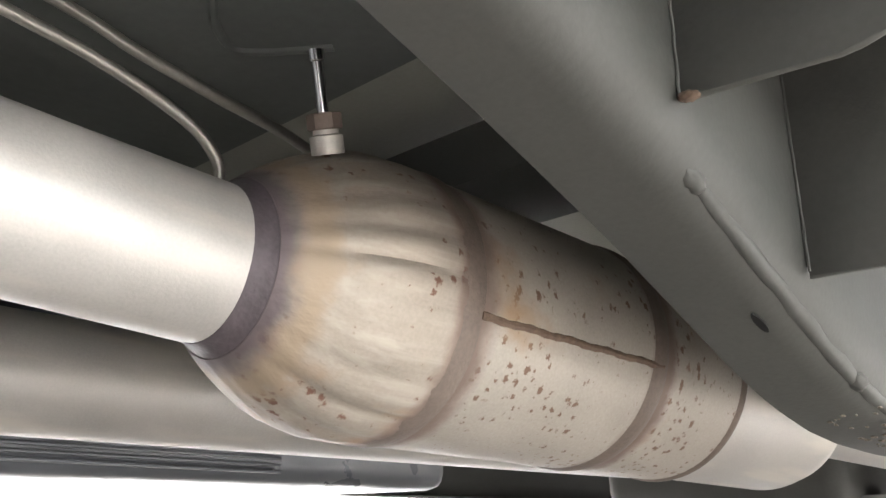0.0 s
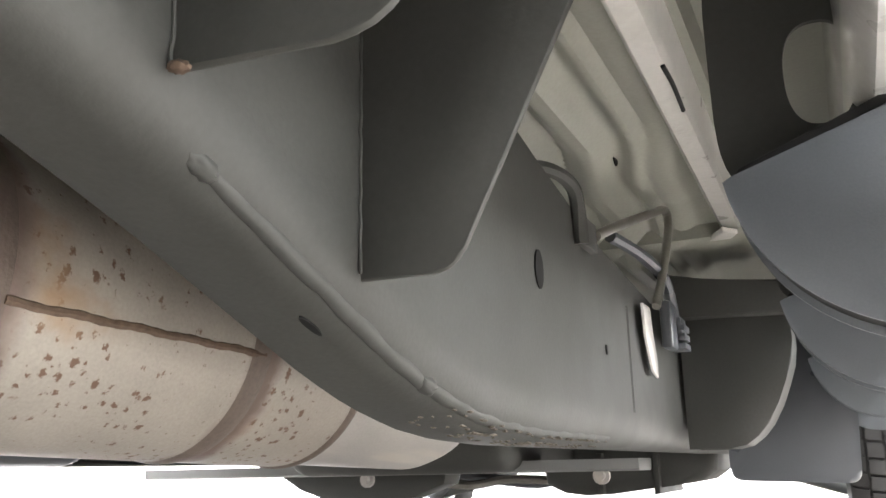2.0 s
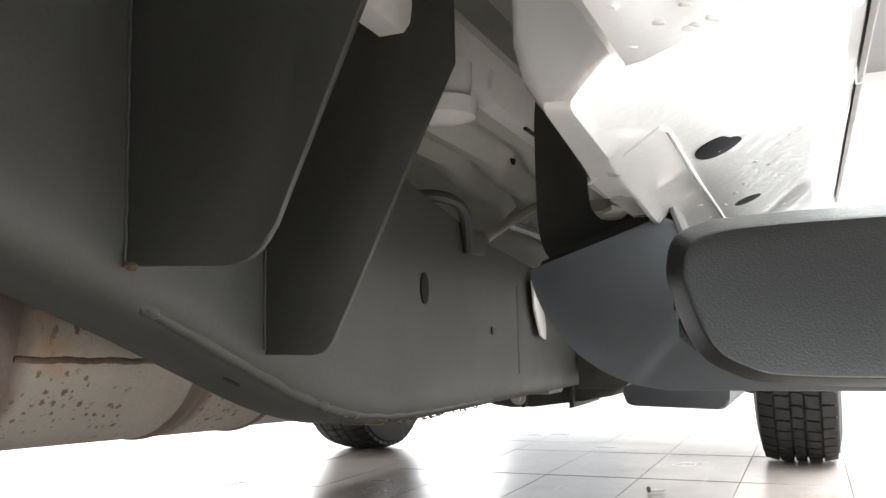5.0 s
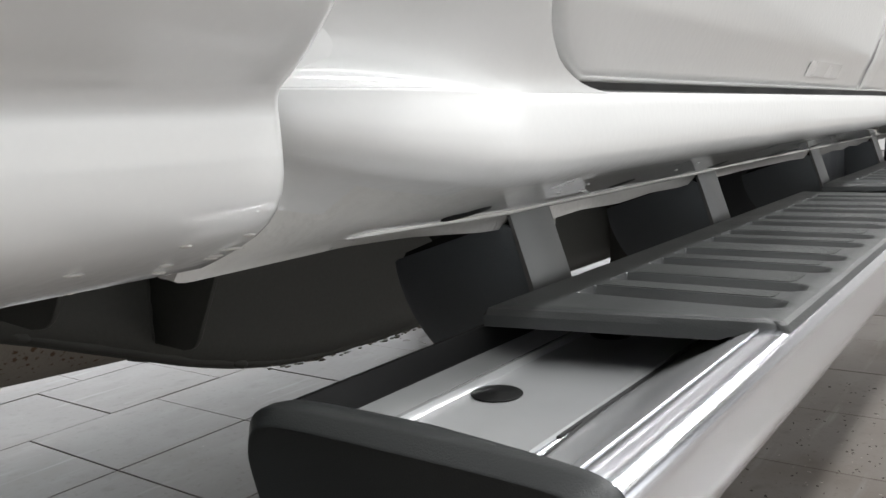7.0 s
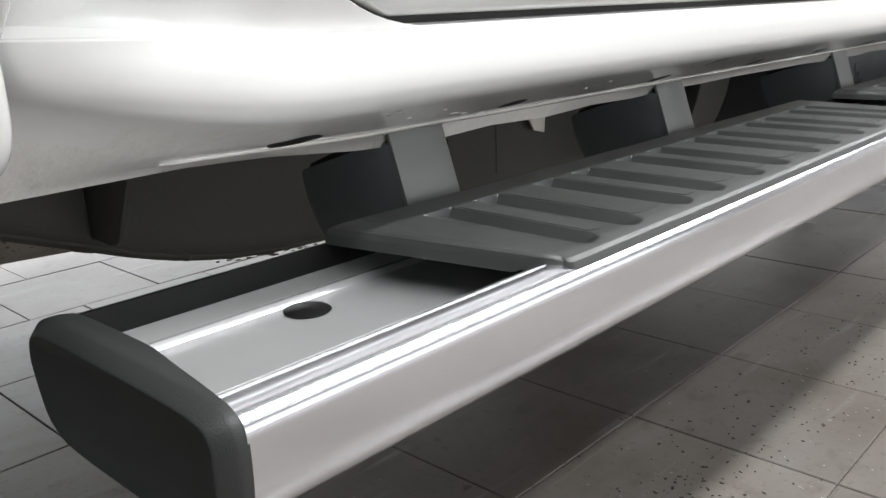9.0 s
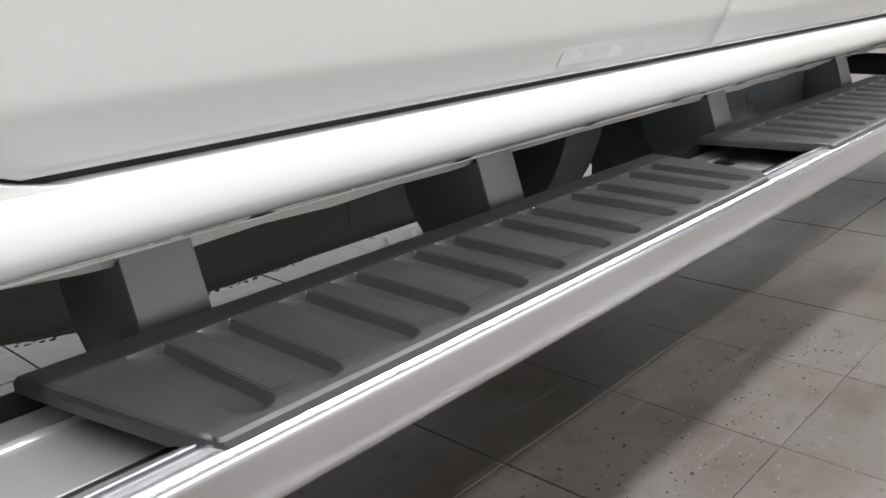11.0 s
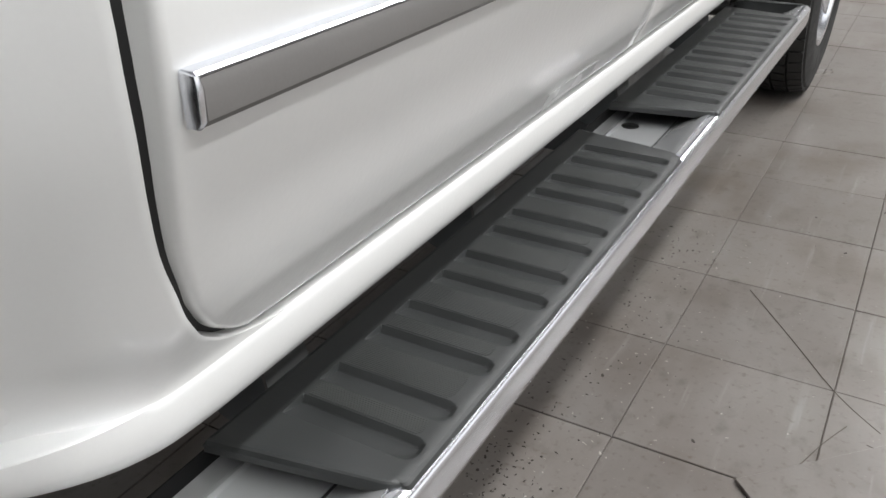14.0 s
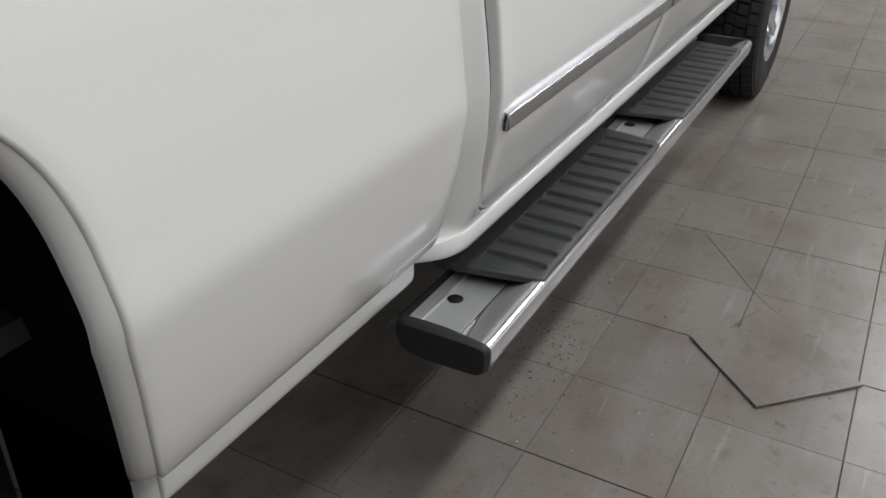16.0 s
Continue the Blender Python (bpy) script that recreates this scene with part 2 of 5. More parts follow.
# tile shade differs from tile to tile
N, L, P = nodes_of(M_TILE)
info, rng = N.new("ShaderNodeObjectInfo"), N.new("ShaderNodeMapRange")
rng.inputs["To Min"].default_value, rng.inputs["To Max"].default_value = 0.93, 1.07
L.new(info.outputs["Random"], rng.inputs["Value"])
mul = N.new("ShaderNodeVectorMath")
mul.operation = "SCALE"
L.new(P.inputs["Base Color"].links[0].from_socket, mul.inputs[0])
L.new(rng.outputs[0], mul.inputs["Scale"])
L.new(mul.outputs[0], P.inputs["Base Color"])
# the dirt runs on over the joints, so it follows the place and not the single tile
place = N.new("ShaderNodeNewGeometry")
for n in list(N):
    if n.bl_idname == "ShaderNodeTexCoord":
        for link in list(n.outputs["Object"].links):
            L.new(place.outputs["Position"], link.to_socket)
# light waviness of the lacquer
N, L, P = nodes_of(M_WHITE)
nz, bp = N.new("ShaderNodeTexNoise"), N.new("ShaderNodeBump")
nz.inputs["Scale"].default_value, nz.inputs["Detail"].default_value = 150, 1
L.new(N["Texture Coordinate"].outputs["Object"], nz.inputs["Vector"])
bp.inputs["Strength"].default_value, bp.inputs["Distance"].default_value = 0.32, 0.0005
L.new(nz.outputs["Fac"], bp.inputs["Height"])
L.new(bp.outputs[0], P.inputs["Coat Normal"])


# ---- mesh helpers ----
def part(name, bm, material, parent=None, label="", smooth=True):
    me = bpy.data.meshes.new(name)
    bmesh.ops.remove_doubles(bm, verts=bm.verts, dist=1e-6)
    bmesh.ops.recalc_face_normals(bm, faces=bm.faces)
    bm.to_mesh(me)
    bm.free()
    me.materials.append(material)
    if smooth:
        for f in me.polygons:
            f.use_smooth = True
        me.set_sharp_from_angle(angle=radians(38))
    ob = new(name, me)
    if parent is not None:
        ob.parent = parent
        ob.matrix_parent_inverse = parent.matrix_basis.inverted() if parent.parent is None else (parent.parent.matrix_basis @ parent.matrix_parent_inverse @ parent.matrix_basis).inverted()
    if label:
        ob["label"] = label
    return ob


def box(bm, x0, x1, y0, y1, z0, z1, bevel=0.0, seg=2):
    r = bmesh.ops.create_cube(bm, size=1)
    vs = r["verts"]
    for v in vs:
        v.co = Vector((x0 + (v.co.x + 0.5) * (x1 - x0), y0 + (v.co.y + 0.5) * (y1 - y0), z0 + (v.co.z + 0.5) * (z1 - z0)))
    if bevel:
        es = list({e for v in vs for e in v.link_edges})
        bmesh.ops.bevel(bm, geom=es, offset=bevel, segments=seg, profile=0.5, affect="EDGES")
    return bm


def prism(bm, poly, axis, a, b, bevel=0.0, seg=2):
    """Extrudes a closed outline from a to b along an axis; the outline is given in the two other axes in order."""
    def at(p, v):
        if axis == "x":
            return (v, p[0], p[1])
        if axis == "y":
            return (p[0], v, p[1])
        return (p[0], p[1], v)
    lo, hi = [bm.verts.new(at(p, a)) for p in poly], [bm.verts.new(at(p, b)) for p in poly]
    n = len(poly)
    fs = [bm.faces.new(lo), bm.faces.new(hi[::-1])]
    fs += [bm.faces.new((lo[i], hi[i], hi[(i + 1) % n], lo[(i + 1) % n])) for i in range(n)]
    if bevel:
        es = [e for f in fs[:2] for e in f.edges]
        bmesh.ops.bevel(bm, geom=es, offset=bevel, segments=seg, profile=0.5, affect="EDGES")
    return bm


def sheet(bm, grid, back):
    """A closed slab from a grid of places; back(v) gives the place behind each."""
    f = [[bm.verts.new(v) for v in row] for row in grid]
    b = [[bm.verts.new(back(Vector(v))) for v in row] for row in grid]
    R, C = len(grid), len(grid[0])
    for i in range(R - 1):
        for j in range(C - 1):
            bm.faces.new((f[i][j], f[i][j + 1], f[i + 1][j + 1], f[i + 1][j]))
            bm.faces.new((b[i][j], b[i + 1][j], b[i + 1][j + 1], b[i][j + 1]))
    for i in range(R - 1):
        for j in (0, C - 1):
            bm.faces.new((f[i][j], f[i + 1][j], b[i + 1][j], b[i][j]))
    for j in range(C - 1):
        for i in (0, R - 1):
            bm.faces.new((f[i][j], b[i][j], b[i][j + 1], f[i][j + 1]))
    return bm


def lathe(bm, prof, o, axis, n=40, closed=False):
    """Turns a profile of (along, radius) round an axis through o."""
    o, a = Vector(o), Vector(axis).normalized()
    u = a.orthogonal().normalized()
    w = a.cross(u)
    rings = [[bm.verts.new(o + a * t + (u * math.cos(2 * math.pi * k / n) + w * math.sin(2 * math.pi * k / n)) * r) for k in range(n)] for t, r in prof]
    pairs = list(zip(rings, rings[1:])) + ([(rings[-1], rings[0])] if closed else [])
    for p, q in pairs:
        for k in range(n):
            bm.faces.new((p[k], p[(k + 1) % n], q[(k + 1) % n], q[k]))
    if not closed:
        bm.faces.new(rings[0][::-1])
        bm.faces.new(rings[-1])
    return bm


def spline(pts, sub=6):
    pts = [Vector(p) for p in pts]
    out = []
    for i in range(len(pts) - 1):
        p0, p1, p2, p3 = pts[max(i - 1, 0)], pts[i], pts[i + 1], pts[min(i + 2, len(pts) - 1)]
        for k in range(sub):
            t = k / sub
            out.append(0.5 * (2 * p1 + (p2 - p0) * t + (2 * p0 - 5 * p1 + 4 * p2 - p3) * t * t + (3 * p1 - p0 - 3 * p2 + p3) * t ** 3))
    return out + [pts[-1]]


def tube(bm, pts, r, n=10, sub=6):
    ps = spline(pts, sub) if sub else [Vector(p) for p in pts]
    ref = Vector((0.31, 0.17, 0.93)).normalized()
    rings = []
    for i, p in enumerate(ps):
        d = (ps[min(i + 1, len(ps) - 1)] - ps[max(i - 1, 0)]).normalized()
        u = d.cross(ref).normalized()
        w = d.cross(u)
        rr = r(i / (len(ps) - 1)) if callable(r) else r
        rings.append([bm.verts.new(p + (u * math.cos(2 * math.pi * k / n) + w * math.sin(2 * math.pi * k / n)) * rr) for k in range(n)])
    for a, b in zip(rings, rings[1:]):
        for k in range(n):
            bm.faces.new((a[k], a[(k + 1) % n], b[(k + 1) % n], b[k]))
    bm.faces.new(rings[0][::-1])
    bm.faces.new(rings[-1])
    return bm


def lerp(table, v):
    """Reads a table of (key, value) by straight lines."""
    if v <= table[0][0]:
        return table[0][1]
    for (a, p), (b, q) in zip(table, table[1:]):
        if v <= b:
            return p + (q - p) * (v - a) / (b - a)
    return table[-1][1]


def steps(a, b, n):
    return [a + (b - a) * i / n for i in range(n + 1)]


def empty(name, place):
    ob = new(name)
    ob.empty_display_size = 0.2
    ob.location = place
    ob.matrix_basis = Matrix.Translation(place)
    return ob


B = bmesh.new

# ---- the room ----
X0, X1, Y0, Y1, ZC = ROOM
bm = box(B(), X0 - 0.4, X1 + 0.4, Y0 - 0.4, Y1 + 0.4, -0.30, -0.0045)
floor = tagged(part("floor", bm, M_GROUT, smooth=False), "grey ceramic tiled showroom floor with dark grout", "floor", kind="structure")
bm = box(B(), X0 - 0.4, X1 + 0.4, Y0 - 0.4, Y1 + 0.4, ZC, ZC + 0.25)
tagged(part("ceiling", bm, M_CEIL, smooth=False), "unseen plain ceiling, grey to limit bounce light", "ceiling", kind="structure")
# unseen closing wall, darkened so less light returns from the rear
bm = box(B(), X0 - 0.25, X1 + 0.25, Y0 - 0.25, Y0, 0, ZC)
tagged(part("wall_south", bm, M_BACK, smooth=False), "unseen plain wall behind the truck, grey to limit bounce light", "wall", kind="structure")
# unseen east wall, opened up for the added fill light
bm = box(B(), X1, X1 + 0.25, Y0, Y1 + 0.25, 2.65, ZC)
box(bm, X1, X1 + 0.25, Y0, Y1 + 0.25, 0, 0.25)
box(bm, X1, X1 + 0.25, Y0, -3.6, 0.25, 2.65)
box(bm, X1, X1 + 0.25, 9.6, Y1 + 0.25, 0.25, 2.65)
for y in (-0.3, 3.0, 6.3):
    box(bm, X1 + 0.02, X1 + 0.2, y - 0.04, y + 0.04, 0.25, 2.65)
tagged(part("wall_east", bm, M_CEIL, smooth=False), "unseen grey wall with openings added for the low fill light", "wall", kind="structure")
bm = box(B(), X0 - 0.25, X0, Y0, Y1 + 0.25, 3.4, ZC)
box(bm, X0 - 0.25, X0, Y0, Y1 + 0.25, 0, 0.8)
box(bm, X0 - 0.25, X0, Y0, -1.2, 0.8, 3.4)
for y in steps(-1.2, Y1, 5):
    box(bm, X0 - 0.2, X0, max(-1.2, y - 0.06), min(Y1, y + 0.06), 0.8, 3.4)
tagged(part("wall_west", bm, M_WALL, smooth=False), "white wall with a long showroom window", "wall", kind="structure")
bm = box(B(), X0, X1, Y1, Y1 + 0.25, 3.4, ZC)
box(bm, -2.9, X1, Y1, Y1 + 0.25, 0, 3.4)
for x in (X0 + 0.06, -7.6, -5.3):
    box(bm, x - 0.06, x + 0.06, Y1, Y1 + 0.2, 0, 3.4)
tagged(part("wall_north", bm, M_WALL, smooth=False), "white wall with full height showroom glazing", "wall", kind="structure")
bm = box(B(), -80, 80, -80, 80, -0.6, -0.31)
tagged(part("ground", bm, M_WALL, smooth=False), "pale paving outside the showroom windows", "ground", kind="structure")
for lx, share in LIGHT_ROWS:
    bm = box(B(), lx - 0.19, lx + 0.19, -3.1, 10.3, 4.06, 4.2)
    tagged(part("ceiling_light", bm, M_WALL, smooth=False), "long white linear ceiling light fitting", "light", "ceiling light rows")

# ---- the truck ----
truck = tagged(empty("pickup_truck", (-1.06, 1.0, 0)), "white crew cab pickup truck parked on the tiled floor", "pickup truck")

# side profile: height, x
DOOR = [(0.616, -0.1010), (0.6225, -0.1010), (0.630, -0.1002), (0.64, -0.0970), (0.65, -0.0928), (0.66, -0.0882), (0.667, -0.0846), (0.670, -0.0832), (0.673, -0.0822), (0.682, -0.0793), (0.70, -0.0738), (0.74, -0.0620), (0.78, -0.0500), (0.81, -0.0425), (0.84, -0.0385), (0.88, -0.036), (0.95, -0.040), (1.03, -0.047), (1.2, -0.062), (1.32, -0.075)]
SEAM = [(0.6225, 0.178), (0.6245, 0.152), (0.629, 0.128), (0.638, 0.1025), (0.647, 0.0885), (0.657, 0.0765), (0.684, 0.0580), (0.70, 0.0515), (0.733, 0.0395), (0.767, 0.0325), (0.80, 0.0280), (0.845, 0.0245), (0.90, 0.0230), (0.95, 0.0215), (1.02, 0.019), (1.32, 0.012)]


def tuck(y, k=4.0):
    """The cab corner draws in towards its rear edge."""
    d = max(0.0, 0.05 - y)
    return -k * d * d


def recess(y, z):
    """The corner stands back behind the sill and flares out to it by a fillet."""
    f = max(0.0, min(1.0, (0.050 - y) / 0.085))
    u = max(0.0, min(1.0, (z - 0.6225) / 0.046))
    return tuck(y, 3.0) - 0.034 * f * f * (3 - 2 * f) * math.sqrt(1 - (1 - u) ** 2)


def edge_in(d, r=0.007):
    return 0.0 if d >= r else -(r - math.sqrt(max(0, r * r - (r - d) ** 2)))


def side_panel(z0, z1, ystart, yend, prof, nz=26, ny=24, depth=0.02, r=0.007, foot=True, head=True):
    bm = B()
    fr = [0, 0.15, 0.45, 1]
    zs = [z0 + r * f for f in fr] + [z0 + r + (z1 - z0 - 2 * r) * (i / nz) ** 1.8 for i in range(1, nz)] + [z1 - r * f for f in fr[::-1]]
    grid = []
    for z in zs:
        a, b = ystart(z), yend(z)
        ys = [a + r * f for f in fr] + steps(a + r, b - r, ny)[1:-1] + [b - r * f for f in fr[::-1]]
        grid.append([(smooth(prof, z) + min(edge_in(y - a, r), edge_in(b - y, r), edge_in(z - z0, r) if foot else 0, edge_in(z1 - z, r) if head else 0), y, z) for y in ys])
    return sheet(bm, grid, lambda v: v + Vector((-depth, 0, 0)))


def smooth(table, v):
    """Reads a table by a smooth curve through its values."""
    if v <= table[0][0] or v >= table[-1][0]:
        return lerp(table, v)
    for i in range(len(table) - 1):
        (a, p), (b, q) = table[i], table[i + 1]
        if v <= b:
            m0 = (q - table[max(i - 1, 0)][1]) / (b - table[max(i - 1, 0)][0])
            n2 = table[min(i + 2, len(table) - 1)]
            m1 = (n2[1] - p) / (n2[0] - a)
            t, h = (v - a) / (b - a), b - a
            return p * (2 * t ** 3 - 3 * t * t + 1) + h * m0 * (t ** 3 - 2 * t * t + t) + q * (3 * t * t - 2 * t ** 3) + h * m1 * (t ** 3 - t * t)


seam = lambda z: smooth(SEAM, z)
# black sheet close behind the panels paints the shade in their gaps
cab = part("cab_shell", sheet(B(), [[(smooth(DOOR, z) - 0.0115 + recess(y, z), y, z) for y in steps(-0.03, 0.17, 20)[:-1] + steps(0.17, 2.30, 30)] for z in steps(0.617, 1.32, 24)], lambda v: v + Vector((-0.03, 0, 0))), M_BLACK, truck, "black sheet standing in for shade in the panel gaps")
# rear corner of the cab, drawing inward behind the bed
bm = B()
grid = []
for z in [0.6225 + 0.6975 * (i / 44) ** 2 for i in range(45)]:
    e = seam(max(z, 0.6225)) - 0.0045
    xs = smooth(DOOR, z)
    ys = [-0.076, -0.072] + steps(-0.066, e - 0.008, 14) + [e - 0.005, e - 0.002, e]
    grid.append([(xs + recess(y, z) + (edge_in(e - y, 0.006) if z > 0.6225 else 0) + ((-0.012, -0.003)[k] if k < 2 else 0), y, z) for k, y in enumerate(ys)])
part("cab_corner", sheet(bm, grid, lambda v: v + Vector((-0.014, 0.0, 0))), M_WHITE, truck, "white cab corner panel behind the rear door")

rear_door = part("rear_door", side_panel(0.6298, 1.32, lambda z: seam(z) + 0.0030, lambda z: 0.954, DOOR, 64), M_WHITE, truck, "closed white rear door")
front_door = part("front_door", side_panel(0.6298, 1.32, lambda z: 0.960, lambda z: 2.30, DOOR, 64), M_WHITE, truck, "closed white front door")


def moulding(y0, y1, parent):
    prof = [(-0.037, 0.8165), (-0.030, 0.8170), (-0.0270, 0.8205), (-0.0265, 0.8370), (-0.0285, 0.8420), (-0.037, 0.8430)]
    bm = prism(B(), prof, "y", y0 + 0.004, y1, 0.001, 1)
    part("door_moulding", bm, M_MOULD, parent, "grey side moulding strip")
    bm = prism(B(), [(-0.038, 0.8430), (-0.0285, 0.8425), (-0.0275, 0.8440), (-0.029, 0.8456), (-0.038, 0.8460)], "y", y0 + 0.002, y1)
    part("chrome_strip", bm, M_CHROME, parent, "thin chrome strip over the moulding")
    bm = prism(B(), [(-0.038, 0.8160), (-0.0298, 0.8165), (-0.0265, 0.8203), (-0.0260, 0.8373), (-0.0275, 0.8440), (-0.038, 0.8455)], "y", y0, y0 + 0.0042, 0.001, 2)
    part("chrome_end", bm, M_CHROME, parent, "chrome end of the moulding")


moulding(0.036, 0.944, rear_door)
moulding(0.966, 2.22, front_door)

# rocker: closed section swept along the sill, rising at its rear end
ROCK = [(-0.128, 0.6325), (-0.112, 0.6256), (-0.1065, 0.6242), (-0.1025, 0.6236), (-0.1010, 0.6222), (-0.0997, 0.615), (-0.0990, 0.605), (-0.0992, 0.596), (-0.1002, 0.5885), (-0.1030, 0.5820), (-0.1085, 0.5770), (-0.116, 0.5735), (-0.132, 0.5685), (-0.160, 0.5578),
        (-0.190, 0.547), (-0.216, 0.5395), (-0.2235, 0.529), (-0.2265, 0.529), (-0.230, 0.5350), (-0.243, 0.5355), (-0.252, 0.549), (-0.256, 0.566), (-0.256, 0.66), (-0.128, 0.66)]


def rocker_rise(y, x):
    return 0.006 * max(0.0, min(1.0, (0.17 - y) / 0.12)) * max(0.0, min(1.0, (-0.16 - x) / 0.05))


def rocker_lift(y, x):
    d = max(0.0, 0.10 - y)
    return max(1.25 * d * d * max(0.0, min(1.0, (x + 0.215) / 0.085)), rocker_rise(y, x))


bm = B()
rings = []
ys = [-0.078, -0.0765, -0.074, -0.070, -0.064] + steps(-0.056, 0.12, 16) + steps(0.2, 2.32, 26)
for i, y in enumerate(ys):
    pinch = (0.016, 0.008, 0.0035, 0.001)[i] if i < 4 else 0.0
    u = max(0.0, min(1.0, (-0.052 - y) / 0.026))
    tail = 0.009 * (1 - math.sqrt(1 - u * u))
    ring = []
    for x, z in ROCK:
        flange = z < 0.535
        zz = 0.5345 if (flange and y < 0.17) else 0.727 if (z > 0.65 and y > 0.05) else z
        if flange and y >= 0.17:
            zz += 0.002 * math.sin(y * 37) + 0.0015 * math.sin(y * 83)
        w = max(0, min(1, (0.63 - zz) / 0.08))
        cx, cz = -0.175, 0.61
        lift = max(rocker_lift(y, x), tail)
        tx = tuck(y, 3.0) * max(0.0, min(1.0, (x + 0.20) / 0.09)) + 0.018 * max(0.0, min(1.0, (0.10 - y) / 0.17)) * max(0.0, min(1.0, (-0.20 - x) / 0.04))
        ring.append(bm.verts.new((x + tx + (cx - x) * pinch * 4, y, zz + lift * w + (cz - zz) * pinch * 4)))
    rings.append(ring)
n = len(ROCK)
for p, q in zip(rings, rings[1:]):
    for k in range(n):
        bm.faces.new((p[k], q[k], q[(k + 1) % n], p[(k + 1) % n]))
bm.faces.new(rings[0])
bm.faces.new(rings[-1][::-1])
rocker = part("rocker_panel", bm, M_WHITE, truck, "white rocker panel with seam sealer and drain holes")
rocker.data.materials.append(M_SEAL)
for f in rocker.data.polygons:
    if f.center.x < -0.115 and f.center.z < 0.575:
        f.material_index = 1
bead = [(-0.244, 0.092, 0.5352), (-0.215, 0.052, 0.5400), (-0.190, 0.018, 0.5482), (-0.187, 0.03, 0.5485)] + [(-0.187 - 0.002 * y, y, 0.5476 + 0.0004 * math.sin(y * 31)) for y in steps(0.08, 2.1, 40)]
bead = [(x, y, z + rocker_rise(y, x)) for x, y, z in bead]
part("sealer_bead", tube(B(), bead, 0.0015, 8, 0), M_SEAL, rocker, "white bead of seam sealer along the sill")
for y in (0.104, 0.321, 0.56, 0.79, 1.0, 1.2, 1.45, 1.7):
    bm = B()
    lathe(bm, [(0, 0.0), (0, 0.0001), (0.0015, 0.0165), (0.004, 0.0165)], (-0.1655, y, 0.5548), (-0.36, 0, 1), 24)
    for v in bm.verts:
        v.co.y = y + (v.co.y - y) * 1.4
    part("drain_plug", bm, M_DEEP_BLACK, rocker, "dark oval drain plug")
# lumps of seam sealer
rnd = random.Random(4)
for i in range(16):
    y = rnd.uniform(0.05, 0.75)
    x = -rnd.uniform(0.115, 0.205)
    bm = B()
    bmesh.ops.create_icosphere(bm, subdivisions=2, radius=1)
    a = rnd.uniform(-0.5, 0.5)
    sx, sy = rnd.uniform(0.0015, 0.003), rnd.uniform(0.002, 0.0055)
    zb = lerp([(-0.216, 0.5395), (-0.19, 0.547), (-0.16, 0.5578), (-0.132, 0.569), (-0.113, 0.577)], x) + rocker_lift(y, x) * 0.9
    for v in bm.verts:
        q = Vector((v.co.x * sx, v.co.y * sy, v.co.z * 0.0008))
        v.co = Vector((x + q.x * math.cos(a) - q.y * math.sin(a), y + q.x * math.sin(a) + q.y * math.cos(a), zb + q.z))
    part("sealer_drop", bm, M_WHITE, rocker)

# bed side with a squared wheel arch
BED = [(0.588, -0.1272), (0.60, -0.1272), (0.612, -0.1276), (0.620, -0.1280), (0.6245, -0.1262), (0.630, -0.1190), (0.638, -0.1095), (0.653, -0.096), (0.67, -0.0865), (0.70, -0.0755), (0.75, -0.062), (0.80, -0.050), (0.84, -0.042), (0.87, -0.036), (0.885, -0.0335), (0.90, -0.0325), (0.95, -0.036), (1.03, -0.041), (1.2, -0.055), (1.36, -0.07)]
AX = -1.15


def arch(z, grow=0.0):
    u = max(0.0, min(1.0, (z - 0.55) / (0.592 + grow)))
    return AX + (0.448 + grow) * (1 - u ** 5) ** 0.2 + 0.75 * max(0.0, -0.036 - lerp(BED, z))


def skin(outline, ystart, yend, ny=28, r=0.006, thick=0.008):
    """A bent panel: an outline from its inner foot to its head, carried from ystart to yend, its edges rolled in."""
    bm = B()
    fr = [0, 0.15, 0.45, 1]
    front, back = [], []
    for i, (x, z) in enumerate(outline):
        a, b = Vector(outline[max(i - 1, 0)]), Vector(outline[min(i + 1, len(outline) - 1)])
        t = (b - a).normalized()
        nx, nz = t.y, -t.x
        y0, y1 = ystart(z), yend(z)
        ys = [y0 + r * f for f in fr] + steps(y0 + r, y1 - r, ny)[1:-1] + [y1 - r * f for f in fr[::-1]]
        f_row, b_row = [], []
        for y in ys:
            e = min(edge_in(y - y0, r), edge_in(y1 - y, r))
            f_row.append((x + nx * e, y, z + nz * e))
            b_row.append((x - nx * thick, y, z - nz * thick))
        front.append(f_row)
        back.append(b_row)
    flat = {(i, j): back[i][j] for i in range(len(back)) for j in range(len(back[0]))}
    it = iter([Vector(flat[(i, j)]) for i in range(len(back)) for j in range(len(back[0]))])
    return sheet(bm, front, lambda v: next(it))


FOOT = [(-0.193, 0.575), (-0.1925, 0.562), (-0.1905, 0.5545), (-0.186, 0.5515), (-0.179, 0.5525), (-0.168, 0.5565), (-0.156, 0.5615), (-0.146, 0.5665), (-0.138, 0.5720), (-0.1325, 0.5780), (-0.1290, 0.585), (-0.1275, 0.592)]
bm = skin(FOOT + [(smooth(BED, z), z) for z in steps(0.598, 0.68, 40)] + [(smooth(BED, z), z) for z in steps(0.69, 1.12, 34)], lambda z: arch(max(z, 0.588)) + 0.04 * max(0.0, min(1.0, (0.580 - z) / 0.026)), lambda z: -0.080 - 0.09 * max(0.0, z - 0.78))
bed = part("bed_side", bm, M_WHITE, truck, "white cargo bed side with a wheel arch")
part("bed_side_upper", side_panel(1.12, 1.36, lambda z: -2.3, lambda z: -0.1106, BED, 8, 20, 0.03, 0.004, False), M_WHITE, bed)
